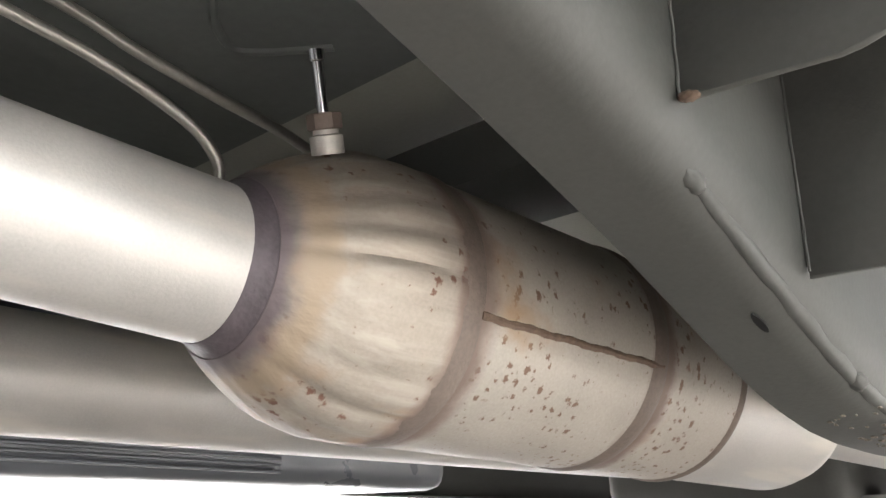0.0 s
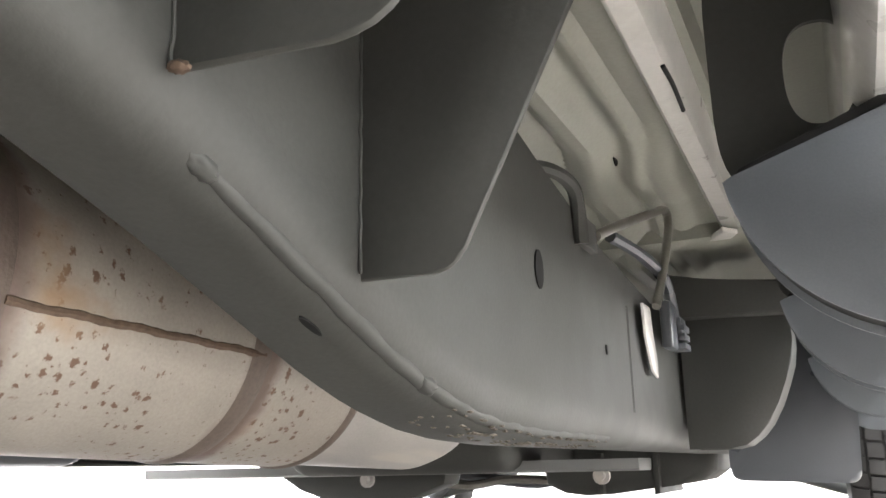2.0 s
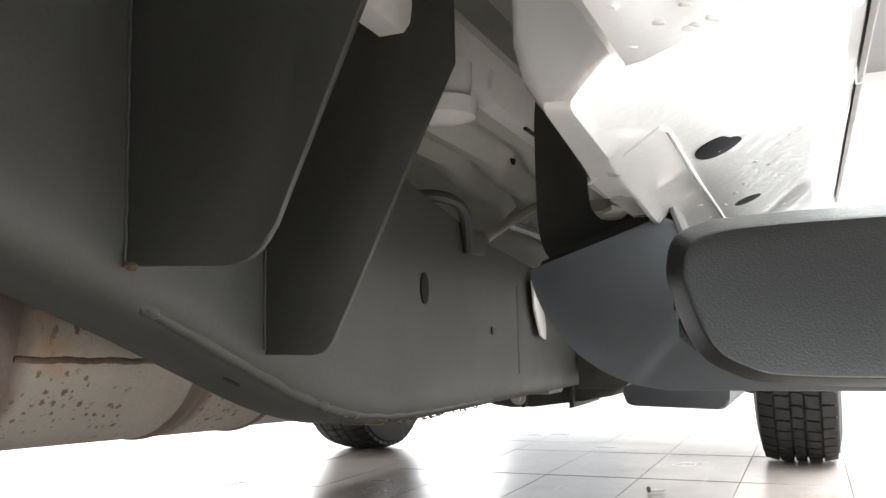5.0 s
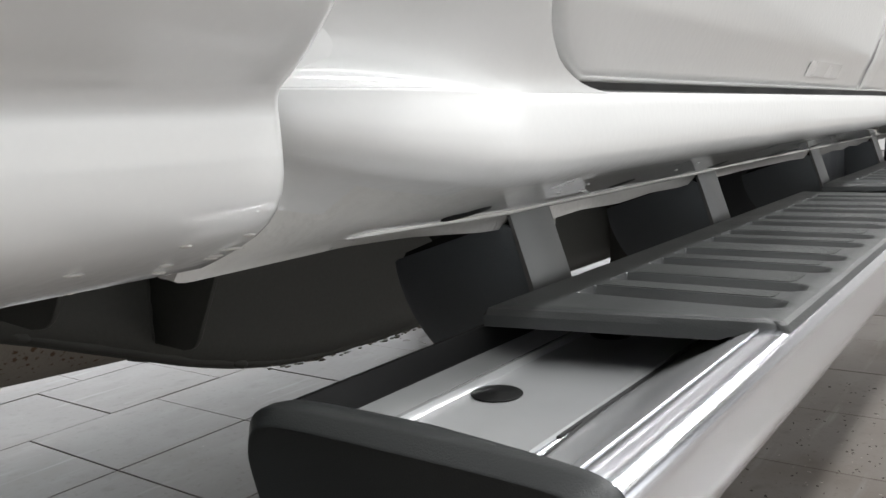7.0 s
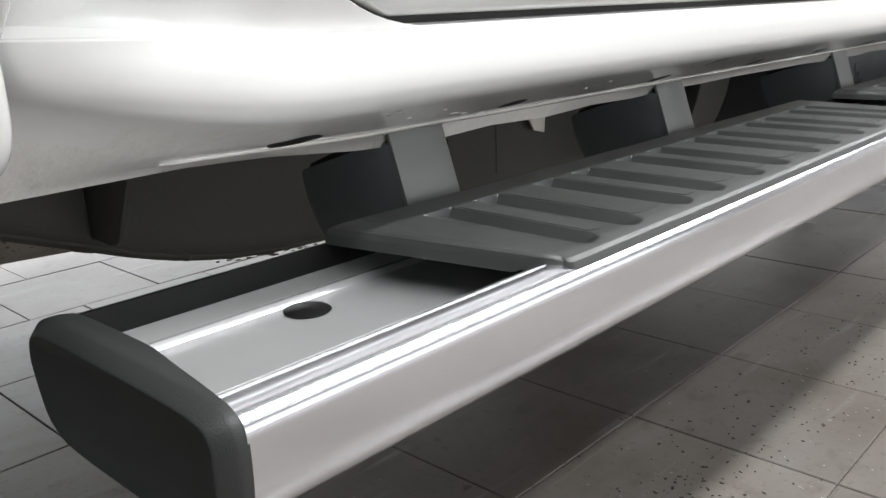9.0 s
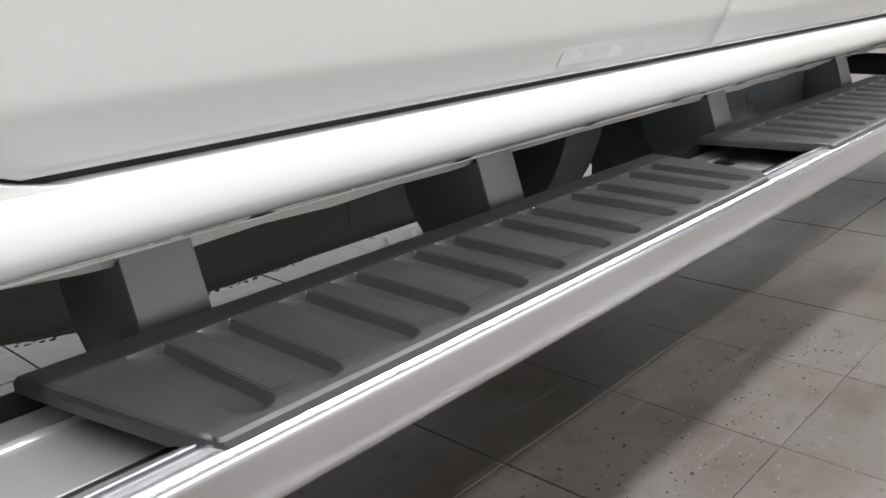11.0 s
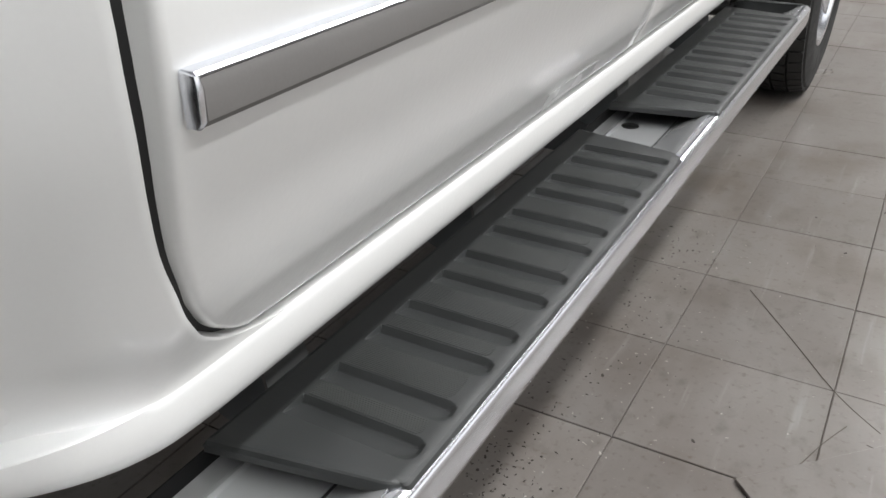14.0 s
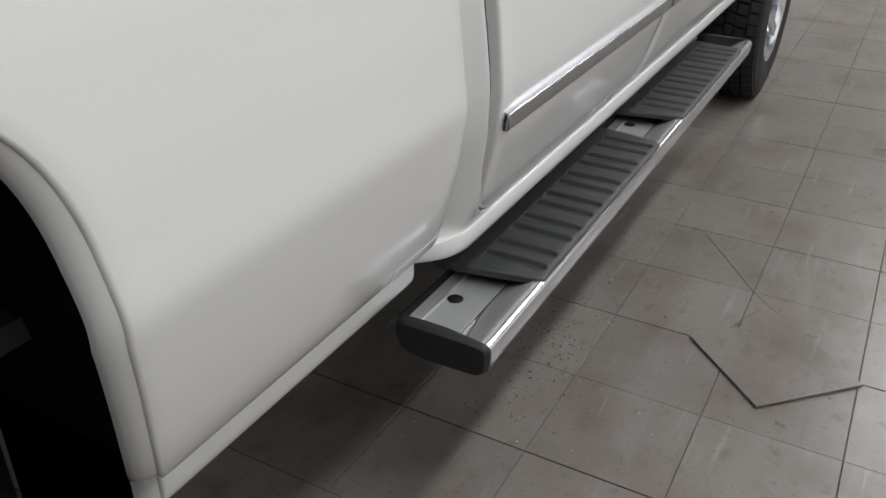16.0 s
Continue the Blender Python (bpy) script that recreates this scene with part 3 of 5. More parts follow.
part("bed_side_rear", side_panel(0.588, 1.12, lambda z: -2.3, lambda z: 2 * AX - arch(z), BED, 20, 10, 0.03, 0.009, False, False), M_WHITE, bed)
for i in range(16):
    y, x = -rnd.uniform(0.09, 0.24), -rnd.uniform(0.140, 0.182)
    bm = B()
    bmesh.ops.create_icosphere(bm, subdivisions=2, radius=1)
    sy = rnd.uniform(0.002, 0.006)
    zb = lerp([(-0.186, 0.5515), (-0.168, 0.5562), (-0.156, 0.5612), (-0.146, 0.5662), (-0.138, 0.5717)], x)
    for v in bm.verts:
        v.co = Vector((x + v.co.x * 0.0025 + v.co.y * sy * 0.5, y + v.co.y * sy, zb + v.co.z * 0.0007))
    part("sealer_drop", bm, M_SEAL, bed)
# arch lip
bm = B()
grid = []
for k in range(40):
    z = 0.588 + (1.135 - 0.588) * k / 39
    y = arch(z)
    x = lerp(BED, z)
    grid.append([(x - 0.0055, y + 0.0004, z), (x - 0.0075, y - 0.0035, z), (x - 0.0115, y - 0.0090, z), (x - 0.019, y - 0.0150, z), (x - 0.024, y - 0.0165, z), (x - 0.029, y - 0.0170, z)])
part("arch_lip", sheet(bm, grid, lambda v: v + Vector((-0.004, 0.006, 0))), M_WHITE, bed, "rolled lip of the wheel arch")
# black liner and inner wall, the arch's deep shade put into their colour
bm = B()
grid = []
for f in (0.0, 0.3, 1.0):
    deep = lambda z: (lerp(BED, z) - 0.035) * (1 - f) - 0.45 * f
    row = [(deep(0.60), arch(0.60, 0.02), 0.575 - 0.17 * min(1.0, f / 0.3)), (deep(0.60), arch(0.60, 0.02), 0.60)]
    row += [(deep(z), arch(z, 0.03), z) for z in steps(0.66, 1.16, 16)]
    row += [(deep(1.18), AX, 1.18)] + [(deep(z), 2 * AX - arch(z, 0.03), z) for z in steps(1.16, 0.60, 16)]
    grid.append(row)
part("wheel_liner", sheet(bm, grid, lambda v: v + Vector((0, 0, 0.006))), M_DEEP_BLACK, bed, "black wheel arch liner, darkened for the shade in the arch")
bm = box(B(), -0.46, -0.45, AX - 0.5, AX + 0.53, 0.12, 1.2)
part("liner_wall", bm, M_DEEP_BLACK, bed, "near-black sheet holding the shade inside the wheel arch")

# rest of the body, closing the truck above and on its far side
bm = box(B(), -2.0, -0.25, -2.3, -0.1, 0.78, 0.81)
part("bed_floor", bm, M_FRAME, truck, "dark underside of the cargo bed floor")
bm = box(B(), -2.05, -0.14, -0.075, -0.05, 0.715, 1.32, 0.005)
part("cab_back_wall", bm, M_WHITE, truck)
bm = box(B(), -2.05, -0.12, -0.105, -0.085, 0.80, 1.34, 0.004)
part("bed_front_wall", bm, M_WHITE, truck)
bm = box(B(), -2.09, -2.05, -2.3, 5.1, 0.62, 1.32, 0.015)
part("far_body_side", bm, M_WHITE, truck)
bm = prism(B(), [(-0.05, 1.32), (0.12, 1.93), (1.5, 1.95), (2.25, 1.33)], "x", -1.95, -0.17, 0.05, 3)
green = part("greenhouse", bm, M_WHITE, truck, "white roof and pillars of the cab")
for a, b in (((0.06, 1.36), (0.93, 1.84)), ((1.0, 1.36), (1.6, 1.84))):
    bm = prism(B(), [(a[0], a[1]), (a[0] + 0.08, b[1]), (b[0], b[1]), (b[0] + 0.15, a[1])], "x", -0.172, -0.166)
    part("side_window", bm, M_GLASSY, green, "dark side window glass")
FA = 2.97
FEND = [(0.62, -0.10), (0.70, -0.072), (0.80, -0.05), (0.9, -0.036), (1.05, -0.04), (1.3, -0.07)]


def farch(z):
    u = max(0.0, min(1.0, (z - 0.5) / 0.55))
    return 0.46 * (1 - u ** 2.6) ** (1 / 2.6)


bm = side_panel(0.62, 1.04, lambda z: 2.306, lambda z: FA - farch(z), FEND, 20, 8, 0.02)
fender = part("front_fender", bm, M_WHITE, truck, "white front fender over the front wheel")
part("fender_top", side_panel(1.04, 1.25, lambda z: 2.306, lambda z: 3.9, FEND, 6, 12, 0.02), M_WHITE, fender)
part("fender_front", side_panel(0.62, 1.04, lambda z: FA + farch(z), lambda z: 3.9, FEND, 12, 8, 0.02), M_WHITE, fender)
bm = box(B(), -2.05, -0.10, 2.2, 3.95, 1.15, 1.28, 0.04, 3)
part("bonnet", bm, M_WHITE, truck)
bm = box(B(), -2.03, -0.10, 3.85, 3.95, 0.5, 1.2, 0.03, 3)
part("front_bumper", bm, M_PLASTIC, truck)
for xa in (-0.42, -2.0):
    bm = B()
    grid = []
    for x in (xa, xa + 0.33):
        row = [(x, FA - 0.50 * math.cos(a), 0.56 + 0.52 * math.sin(a)) for a in [math.pi * k / 20 for k in range(21)]]
        grid.append(row)
    part("front_liner", sheet(bm, grid, lambda v: v + Vector((0, 0, 0.006))), M_BLACK, truck, "black front wheel arch liner")

# floor pan with pressed ribs
bm = B()
grid = []
for y in steps(-0.05, 2.2, 140):
    row = []
    for x in [-2.0, -1.4, -0.9, -0.66] + steps(-0.62, -0.25, 90):
        z = 0.70
        for c, w, h in ((-0.570, 0.020, -0.020), (-0.508, 0.020, -0.022), (-0.455, 0.010, -0.012), (-0.425, 0.012, -0.006)):
            f = max(0.0, min(1.0, (y - 0.60) / 0.22))
            d = abs(x - c + 0.034 * f * f * (3 - 2 * f)) / w
            if x > -0.64 and d < 1.5:
                z += h * max(0, 1 - max(0, d - 0.4) / 1.1)
        if y > 0.92:
            z -= 0.05 * min(1, (y - 0.92) / 0.08)
        if x > -0.36:
            z += 0.03
        row.append((x, y, z))
    grid.append(row)
pan = part("floor_pan", sheet(bm, grid, lambda v: v + Vector((0, 0, 0.01))), M_PAN, truck, "beige primed cab floor pan with pressed ribs")
bm = prism(B(), [(-0.398, 0.71), (-0.398, 0.668), (-0.393, 0.662), (-0.374, 0.662), (-0.369, 0.668), (-0.369, 0.75)], "y", -0.04, 0.98, 0.003)
for v in bm.verts:
    if v.co.z < 0.70:
        v.co.x -= 0.012 * max(0.0, (v.co.y - 0.7) / 0.28)
part("floor_beam", bm, M_SEAL, pan, "pale lengthwise floor stiffener")
bm = prism(B(), [(0.96, 0.70), (0.96, 0.655), (0.97, 0.648), (1.05, 0.648), (1.06, 0.66), (1.06, 0.70)], "x", -0.60, -0.26, 0.003)
part("cross_beam", bm, M_PAN, pan)
bm = tube(B(), [(-0.380, 0.40, 0.6605), (-0.379, 0.44, 0.6600), (-0.381, 0.50, 0.6605)], 0.0022, 6)
part("beam_clip", bm, M_BLACK, pan, "small black clip on the stiffener")
bm = prism(B(), [(-0.403, 0.922), (-0.386, 0.945), (-0.448, 1.080), (-0.470, 1.060), (-0.455, 1.005), (-0.425, 0.965)], "z", 0.650, 0.658, 0.002)
part("beam_foot", bm, M_SEAL, pan)

# ---- chassis ----
BOT = [(-2.3, 0.64), (-1.2, 0.63), (-0.7, 0.60), (-0.45, 0.577), (-0.25, 0.535), (-0.10, 0.491), (-0.04, 0.472), (0.02, 0.452), (0.11, 0.418), (0.16, 0.399), (0.21, 0.384), (0.27, 0.372), (0.33, 0.366), (0.42, 0.363), (1.2, 0.363), (2.2, 0.363), (2.6, 0.44), (3.9, 0.46)]
TOP = [(-2.3, 0.74), (-0.7, 0.73), (-0.1, 0.70), (0.2, 0.64), (0.4, 0.600), (0.6, 0.566), (0.85, 0.545), (2.2, 0.545), (2.6, 0.58), (3.9, 0.6)]


def rail(x_out, side):
    """A C-section frame rail that kicks up over the rear axle; side 1 opens to -x."""
    bm = B()
    rings = []
    w = 0.071
    for y in steps(-2.3, -0.5, 8)[:-1] + steps(-0.5, 0.6, 44)[:-1] + steps(0.6, 3.9, 14):
        b, t = lerp(BOT, y), lerp(TOP, y)
        sec = [(0, t), (0, b + 0.036), (-0.0012, b + 0.026), (-0.0045, b + 0.0165), (-0.009, b + 0.0095), (-0.015, b + 0.0045), (-0.023, b + 0.001), (-0.032, b), (-w, b), (-w, b + 0.004), (-0.032, b + 0.004), (-0.016, b + 0.010), (-0.007, b + 0.025), (-0.005, b + 0.04), (-0.005, t - 0.004), (-w, t - 0.004), (-w, t)]
        rings.append([bm.verts.new((x_out + side * x, y, z)) for x, z in sec])
    n = len(rings[0])
    for p, q in zip(rings, rings[1:]):
        for k in range(n):
            bm.faces.new((p[k], q[k], q[(k + 1) % n], p[(k + 1) % n]))
    bm.faces.new(rings[0])
    bm.faces.new(rings[-1][::-1])
    return bm


RX = -0.493
frame_rail = part("frame_rail", rail(RX, 1), M_FRAME, truck, "dark grey coated steel frame rail")
part("far_frame_rail", rail(-1.63, -1), M_FRAME, truck, "dark grey coated steel frame rail")
# raised weld along the lower corner of the rail
pts = [(RX - 0.0146 + 0.0004 * math.sin(y * 150), y, lerp(BOT, y) + 0.0098 + 0.0003 * math.sin(y * 210)) for y in steps(0.0, 0.62, 60)]
part("weld_bead", tube(B(), pts, lambda f: (0.0060 + 0.0003 * math.sin(f * 70)) * min(1.0, 0.7 + f * 5), 10, 0), M_FRAME, frame_rail, "coated weld bead along the rail")
for y, sc in ((0.0, 1.0), (0.205, 1.15)):
    bm = B()
    bmesh.ops.create_icosphere(bm, subdivisions=3, radius=1)
    for v in bm.verts:
        k = 1 + 0.2 * noise.noise(v.co * 2.5 + Vector((y * 40, 0, 0)))
        v.co = Vector((RX - 0.0138 + v.co.x * 0.0060 * sc * k, y + v.co.y * 0.010 * sc * k, lerp(BOT, y) + 0.0092 + v.co.z * 0.0056 * sc * k - 0.33 * v.co.y * 0.010 * sc * k))
    part("weld_stop", bm, M_FRAME, frame_rail, "coated lump where the weld starts afresh")
# flat discs on the web, their colour stands for unlit depth
for (x, y, z), (a, b) in (((RX, 0.391, 0.501), (0.010, 0.0165)), ((RX, 0.595, 0.458), (0.003, 0.005)), ((RX, 0.70, 0.70), (0.01, 0.01))):
    bm = B()
    lathe(bm, [(0, 0.0), (0.0, 0.5), (0.0, 1.0), (0.0015, 1.0)], (0, 0, 0), (1, 0, 0), 24)
    for v in bm.verts:
        v.co = Vector((x + v.co.x - 0.0002, y + v.co.y * a, z + v.co.z * b))
    part("rail_hole", bm, M_DEEP_BLACK, frame_rail, "near-black disc painting the shade of a rail hole")
# slot drawn as a flat disc, its darkness painted
bm = B()
lathe(bm, [(0, 0.0), (0.0, 0.5), (0.0, 1.0), (0.0012, 1.0)], (0, 0, 0), (0, 0, -1), 20)
for v in bm.verts:
    v.co = Vector((-0.525 + v.co.x * 0.0026, 0.11 + v.co.y * 0.010, 0.4182 + v.co.z - 0.34 * v.co.y * 0.010))
part("rail_slot", bm, M_DEEP_BLACK, frame_rail, "near-black disc painting the shade of a flange slot")
bm = B()
rnd = random.Random(11)
for i in range(160):
    y, x = rnd.uniform(0.24, 0.62), RX - rnd.uniform(0.004, 0.05)
    sc = rnd.uniform(0.0008, 0.0023) * (1.3 if 0.30 < y < 0.46 else 1.0)
    zz = lerp(BOT, y) + (0.004 if x > RX - 0.016 else 0.0)
    for v in bmesh.ops.create_icosphere(bm, subdivisions=1, radius=1)["verts"]:
        k = 1 + 0.4 * noise.noise(v.co * 2.1 + Vector((i, 0, 0)))
        v.co = Vector((x + v.co.x * sc * k, y + v.co.y * sc * 1.8 * k, zz + v.co.z * (0.0006 + sc * 0.22) * k))
part("rail_grime", bm, M_GRIME, frame_rail, "crusted road grime under the rail")
# shallow pressed rib in the rail web
part("web_rib", tube(B(), [(RX - 0.002, 0.70, 0.40), (RX - 0.002, 0.70, 0.52)], 0.004, 8, 0), M_FRAME, frame_rail)


def outrigger(name, y0, y1, poly, parent):
    """A folded bracket: two cheeks with a floor strip between them along the sloping edge."""
    bm = prism(B(), poly, "y", y0, y0 + 0.004, 0.0015, 2)
    prism(bm, poly, "y", y1 - 0.004, y1, 0.0015, 2)
    lo = poly[2:]
    for p, q in zip(lo, lo[1:]):
        d = Vector((q[0] - p[0], 0, q[1] - p[1]))
        if d.length < 1e-4 or q[1] > 0.68:
            continue
        nrm = Vector((-d.z, 0, d.x)).normalized() * 0.004
        quad = [(p[0], p[1]), (q[0], q[1]), (q[0] + nrm.x, q[1] + nrm.z), (p[0] + nrm.x, p[1] + nrm.z)]
        prism(bm, quad, "y", y0 + 0.003, y1 - 0.003)
    return part(name, bm, M_FRAME, parent, "dark coated folded steel mounting bracket")


def rounded(poly, idx, r, n=5):
    """Rounds the corner idx of an outline."""
    p, a, b = Vector(poly[idx]), Vector(poly[idx - 1]), Vector(poly[(idx + 1) % len(poly)])
    u, w = (a - p).normalized(), (b - p).normalized()
    s, e = p + u * r, p + w * r
    arc = [(s * (1 - t) ** 2 + p * 2 * t * (1 - t) + e * t * t) for t in [k / n for k in range(n + 1)]]
    return list(poly[:idx]) + [(v.x, v.y) for v in arc] + list(poly[idx + 1:])


def mount_plate(poly, y):
    bm = prism(B(), poly, "y", y, y + 0.0045, 0.0014, 2)
    pl = part("bed_mount_bracket", bm, M_FRAME, truck, "dark coated steel mounting plate on the rail")
    # weld where the plate meets the rail
    z0 = min(p[1] for p in poly)
    part("plate_weld", tube(B(), [(RX + 0.001, y - 0.001 + 0.0006 * math.sin(z * 300), z) for z in steps(z0 + 0.004, 0.70, 30)], 0.0009, 6, 0), M_FRAME, pl)


mount_plate(rounded([(RX, 0.74), (RX, 0.437), (-0.441, 0.4365), (-0.338, 0.635), (-0.338, 0.74)], 2, 0.012), 0.106)
mount_plate(rounded([(RX, 0.74), (RX, 0.492), (-0.399, 0.487), (-0.330, 0.63), (-0.330, 0.74)], 2, 0.024), -0.034)
bm = B()
bmesh.ops.create_icosphere(bm, subdivisions=3, radius=1)
for v in bm.verts:
    k = 1 + 0.25 * noise.noise(v.co * 3)
    v.co = Vector((RX + 0.006 + v.co.x * 0.0055 * k, -0.036 + v.co.y * 0.003 * k, 0.4915 + v.co.z * 0.0026 * k - v.co.x * 0.0006))
part("rusty_weld", bm, M_RUST, frame_rail, "rusty weld end at the bracket")
P3 = [(RX + 0.006, 0.545), (RX + 0.006, 0.363), (-0.430, 0.363), (-0.410, 0.367), (-0.393, 0.379), (-0.378, 0.396), (-0.363, 0.422), (-0.350, 0.452), (-0.340, 0.480), (-0.336, 0.505), (-0.335, 0.545)]
outrigger("cab_mount_bracket", 1.0, 1.10, P3, truck)
bm = prism(B(), [(-0.500, 0.612), (-0.405, 0.589), (-0.331, 0.586), (-0.329, 0.540), (-0.465, 0.546), (-0.498, 0.546)], "y", 0.972, 1.12, 0.004, 2)
part("cab_mount_top", bm, M_FRAME, truck, "dark pressed steel top of the cab mount")
# body mount with rubber bush
bm = lathe(B(), [(0, 0.010), (0.004, 0.024), (0.016, 0.026), (0.02, 0.020), (0.03, 0.022), (0.045, 0.022)], (-0.365, 0.15, 0.605), (0, 0, 1), 24)
part("body_mount", bm, M_SEAL, truck, "pale body mount with a bolt head")
# grey side shield farther along the sill
bm = prism(B(), rounded(rounded([(-0.47, 0.56), (-0.47, 0.315), (-0.272, 0.308), (-0.262, 0.46), (-0.262, 0.56)], 1, 0.02), 7, 0.02), "y", 1.28, 1.75, 0.008, 3)
part("side_shield", bm, M_PLASTIC, truck, "dark grey plastic shield beside the rail")

# clip, brake hose, sensor plug on the rail
bm = tube(B(), [(-0.53, 0.42, 0.605), (-0.50, 0.45, 0.608), (-0.487, 0.485, 0.600), (-0.486, 0.50, 0.575), (-0.486, 0.505, 0.548)], 0.007, 8)
part("rail_clip", bm, M_FRAME, frame_rail, "dark hooked clip on the rail")
bm = box(B(), -0.492, -0.484, 0.505, 0.555, 0.548, 0.578, 0.002)
part("clip_tab", bm, M_FRAME, frame_rail)
bm = tube(B(), [(-0.488, 0.565, 0.570), (-0.484, 0.64, 0.598), (-0.480, 0.72, 0.626), (-0.474, 0.80, 0.654), (-0.468, 0.850, 0.672), (-0.466, 0.866, 0.668), (-0.466, 0.862, 0.645), (-0.472, 0.845, 0.595), (-0.478, 0.800, 0.534)], 0.0058, 10)
part("wiring_hose", bm, M_LINE, truck, "grey sleeved wiring hose bent over the rail")
bm = prism(B(), [(0.742, 0.530), (0.748, 0.490), (0.775, 0.452), (0.800, 0.446), (0.802, 0.468), (0.785, 0.500), (0.782, 0.530)], "x", -0.486, -0.482, 0.001)
part("hose_plate", bm, M_SEAL, truck, "pale metal plate holding the hose")
bm = box(B(), -0.479, -0.465, 0.82, 0.86, 0.485, 0.545, 0.003)
for z in (0.492, 0.504, 0.516):
    box(bm, -0.480, -0.457, 0.865, 0.905, z - 0.004, z + 0.004, 0.001)
box(bm, -0.475, -0.460, 0.865, 0.90, 0.50, 0.53, 0.003)
part("wiring_plug", bm, M_PLASTIC, truck, "dark plastic wiring plug")
part("wiring_tail", tube(B(), [(-0.472, 0.885, 0.52), (-0.475, 0.86, 0.575), (-0.49, 0.80, 0.60), (-0.51, 0.72, 0.61)], 0.008, 8), M_PLASTIC, truck)

# ---- exhaust ----
EX, EZ = -0.779, 0.462
exhaust = part("exhaust_pipe", lathe(B(), [(0, 0.049), (0.9, 0.0495), (1.0, 0.0505), (1.01, 0.049)], (EX - 0.006, -1.095, EZ + 0.055), (0.006, 1.01, -0.055), 56), M_STEEL, truck, "stainless steel exhaust pipe")
part("neck_weld", lathe(B(), [(-0.002, 0.0500), (0, 0.0510), (0.003, 0.0519), (0.006, 0.0530), (0.009, 0.0550), (0.0125, 0.0580)], (EX, -0.094, EZ), (0, 1, 0), 56), M_COLLAR, exhaust, "heat purpled weld collar")
cone = lathe(B(), [(-0.0005, 0.0578), (0.006, 0.0630), (0.016, 0.0705), (0.03, 0.0795), (0.046, 0.0880), (0.062, 0.0943), (0.08, 0.0985), (0.10, 0.1005), (0.124, 0.101)], (EX, -0.082, EZ), (0, 1, 0), 144)
for v in cone.verts:
    d = Vector((v.co.x - EX, v.co.z - EZ))
    a, t = math.atan2(d.y, d.x), (v.co.y + 0.082) / 0.124
    k = 1 + 0.055 * (abs(math.sin(a * 11.5 + 0.6 * math.sin(a * 3))) - 0.6) * max(0, math.sin(math.pi * min(1, max(0, t * 1.05 - 0.05)))) * (0.55 + 0.45 * math.sin(a * 5 + 1))
    v.co.x, v.co.z = EX + d.x * k, EZ + d.y * k
part("converter_cone", cone, M_CONE, exhaust, "fluted heat-tinted converter cone")
DX = Vector((0.06, 1, -0.035)).normalized()


def ex_at(d):
    return Vector((EX, 0.042, EZ)) + DX * d


part("converter_body", lathe(B(), [(0, 0.1), (0.2, 0.1), (0.36, 0.1), (0.37, 0.0985)], ex_at(0), DX, 72), M_CAT, exhaust, "rust-speckled converter body")
part("converter_tail", lathe(B(), [(0, 0.0975), (0.22, 0.097), (0.25, 0.090), (0.29, 0.07), (0.32, 0.045), (0.9, 0.042)], ex_at(0.365), DX, 56), M_STEEL, exhaust, "plain stainless tail of the converter")
for d, w in ((0.004, 0.026), (0.226, 0.022), (0.365, 0.012)):
    part("weld_ring", lathe(B(), [(-w / 2, 0.0998), (-w / 3, 0.1008), (-w / 6, 0.1016), (0, 0.1019), (w / 6, 0.1016), (w / 3, 0.1008), (w / 2, 0.0998)], ex_at(d), DX, 72), M_WELD, exhaust, "brown heat-stained weld ring")
ang = math.radians(-14)
pts = []
for d in steps(0.008, 0.222, 50):
    r = 0.0992
    a = ang + 0.005 * math.sin(d * 140)
    c = ex_at(d)
    pts.append((c.x + r * math.cos(a), c.y, c.z + r * math.sin(a)))
part("body_seam", tube(B(), pts, lambda f: 0.0031 + 0.0003 * math.sin(f * 90), 8, 0), M_SEAM, exhaust, "rusty lengthwise weld seam")
# oxygen sensor
o, ax = Vector((-0.737, -0.037, 0.540)), Vector((0.20, -0.37, 0.9)).normalized()
sensor = part("oxygen_sensor", lathe(B(), [(0, 0.011), (0.012, 0.011), (0.013, 0.0085), (0.016, 0.0085)], o, ax, 20), M_STEEL, exhaust, "oxygen sensor screwed into the cone")
part("sensor_nut", lathe(B(), [(0.016, 0.0105), (0.017, 0.0115), (0.026, 0.0115), (0.027, 0.0105)], o, ax, 6), M_WELD, exhaust)
part("sensor_stem", lathe(B(), [(0.027, 0.004), (0.06, 0.0038), (0.061, 0.0052), (0.068, 0.0052)], o, ax, 14), M_CHROME, exhaust)
# lines over the exhaust
part("brake_line", tube(B(), [(-0.79, -0.42, 0.606), (-0.80, -0.226, 0.588), (-0.80, -0.165, 0.579), (-0.80, -0.105, 0.561), (-0.80, -0.080, 0.541), (-0.81, -0.06, 0.515), (-0.83, 0.05, 0.50)], 0.0042, 10), M_LINE, truck, "bent steel brake line")
part("brake_line", tube(B(), [(-0.83, -0.36, 0.650), (-0.84, -0.182, 0.633), (-0.84, -0.126, 0.621), (-0.84, -0.062, 0.611), (-0.84, 0.024, 0.598), (-0.86, 0.14, 0.57)], 0.0045, 10), M_LINE, truck, "bent steel brake line")
# heat shield and cross member above
bm = prism(B(), rounded([(-1.15, -0.6), (-0.56, -0.6), (-0.60, -0.29), (-0.732, 0.055), (-1.15, 0.055)], 3, 0.008), "z", 0.655, 0.662, 0.001)
shield = part("heat_shield", bm, M_SHIELD, truck, "dark sheet metal heat shield above the exhaust")
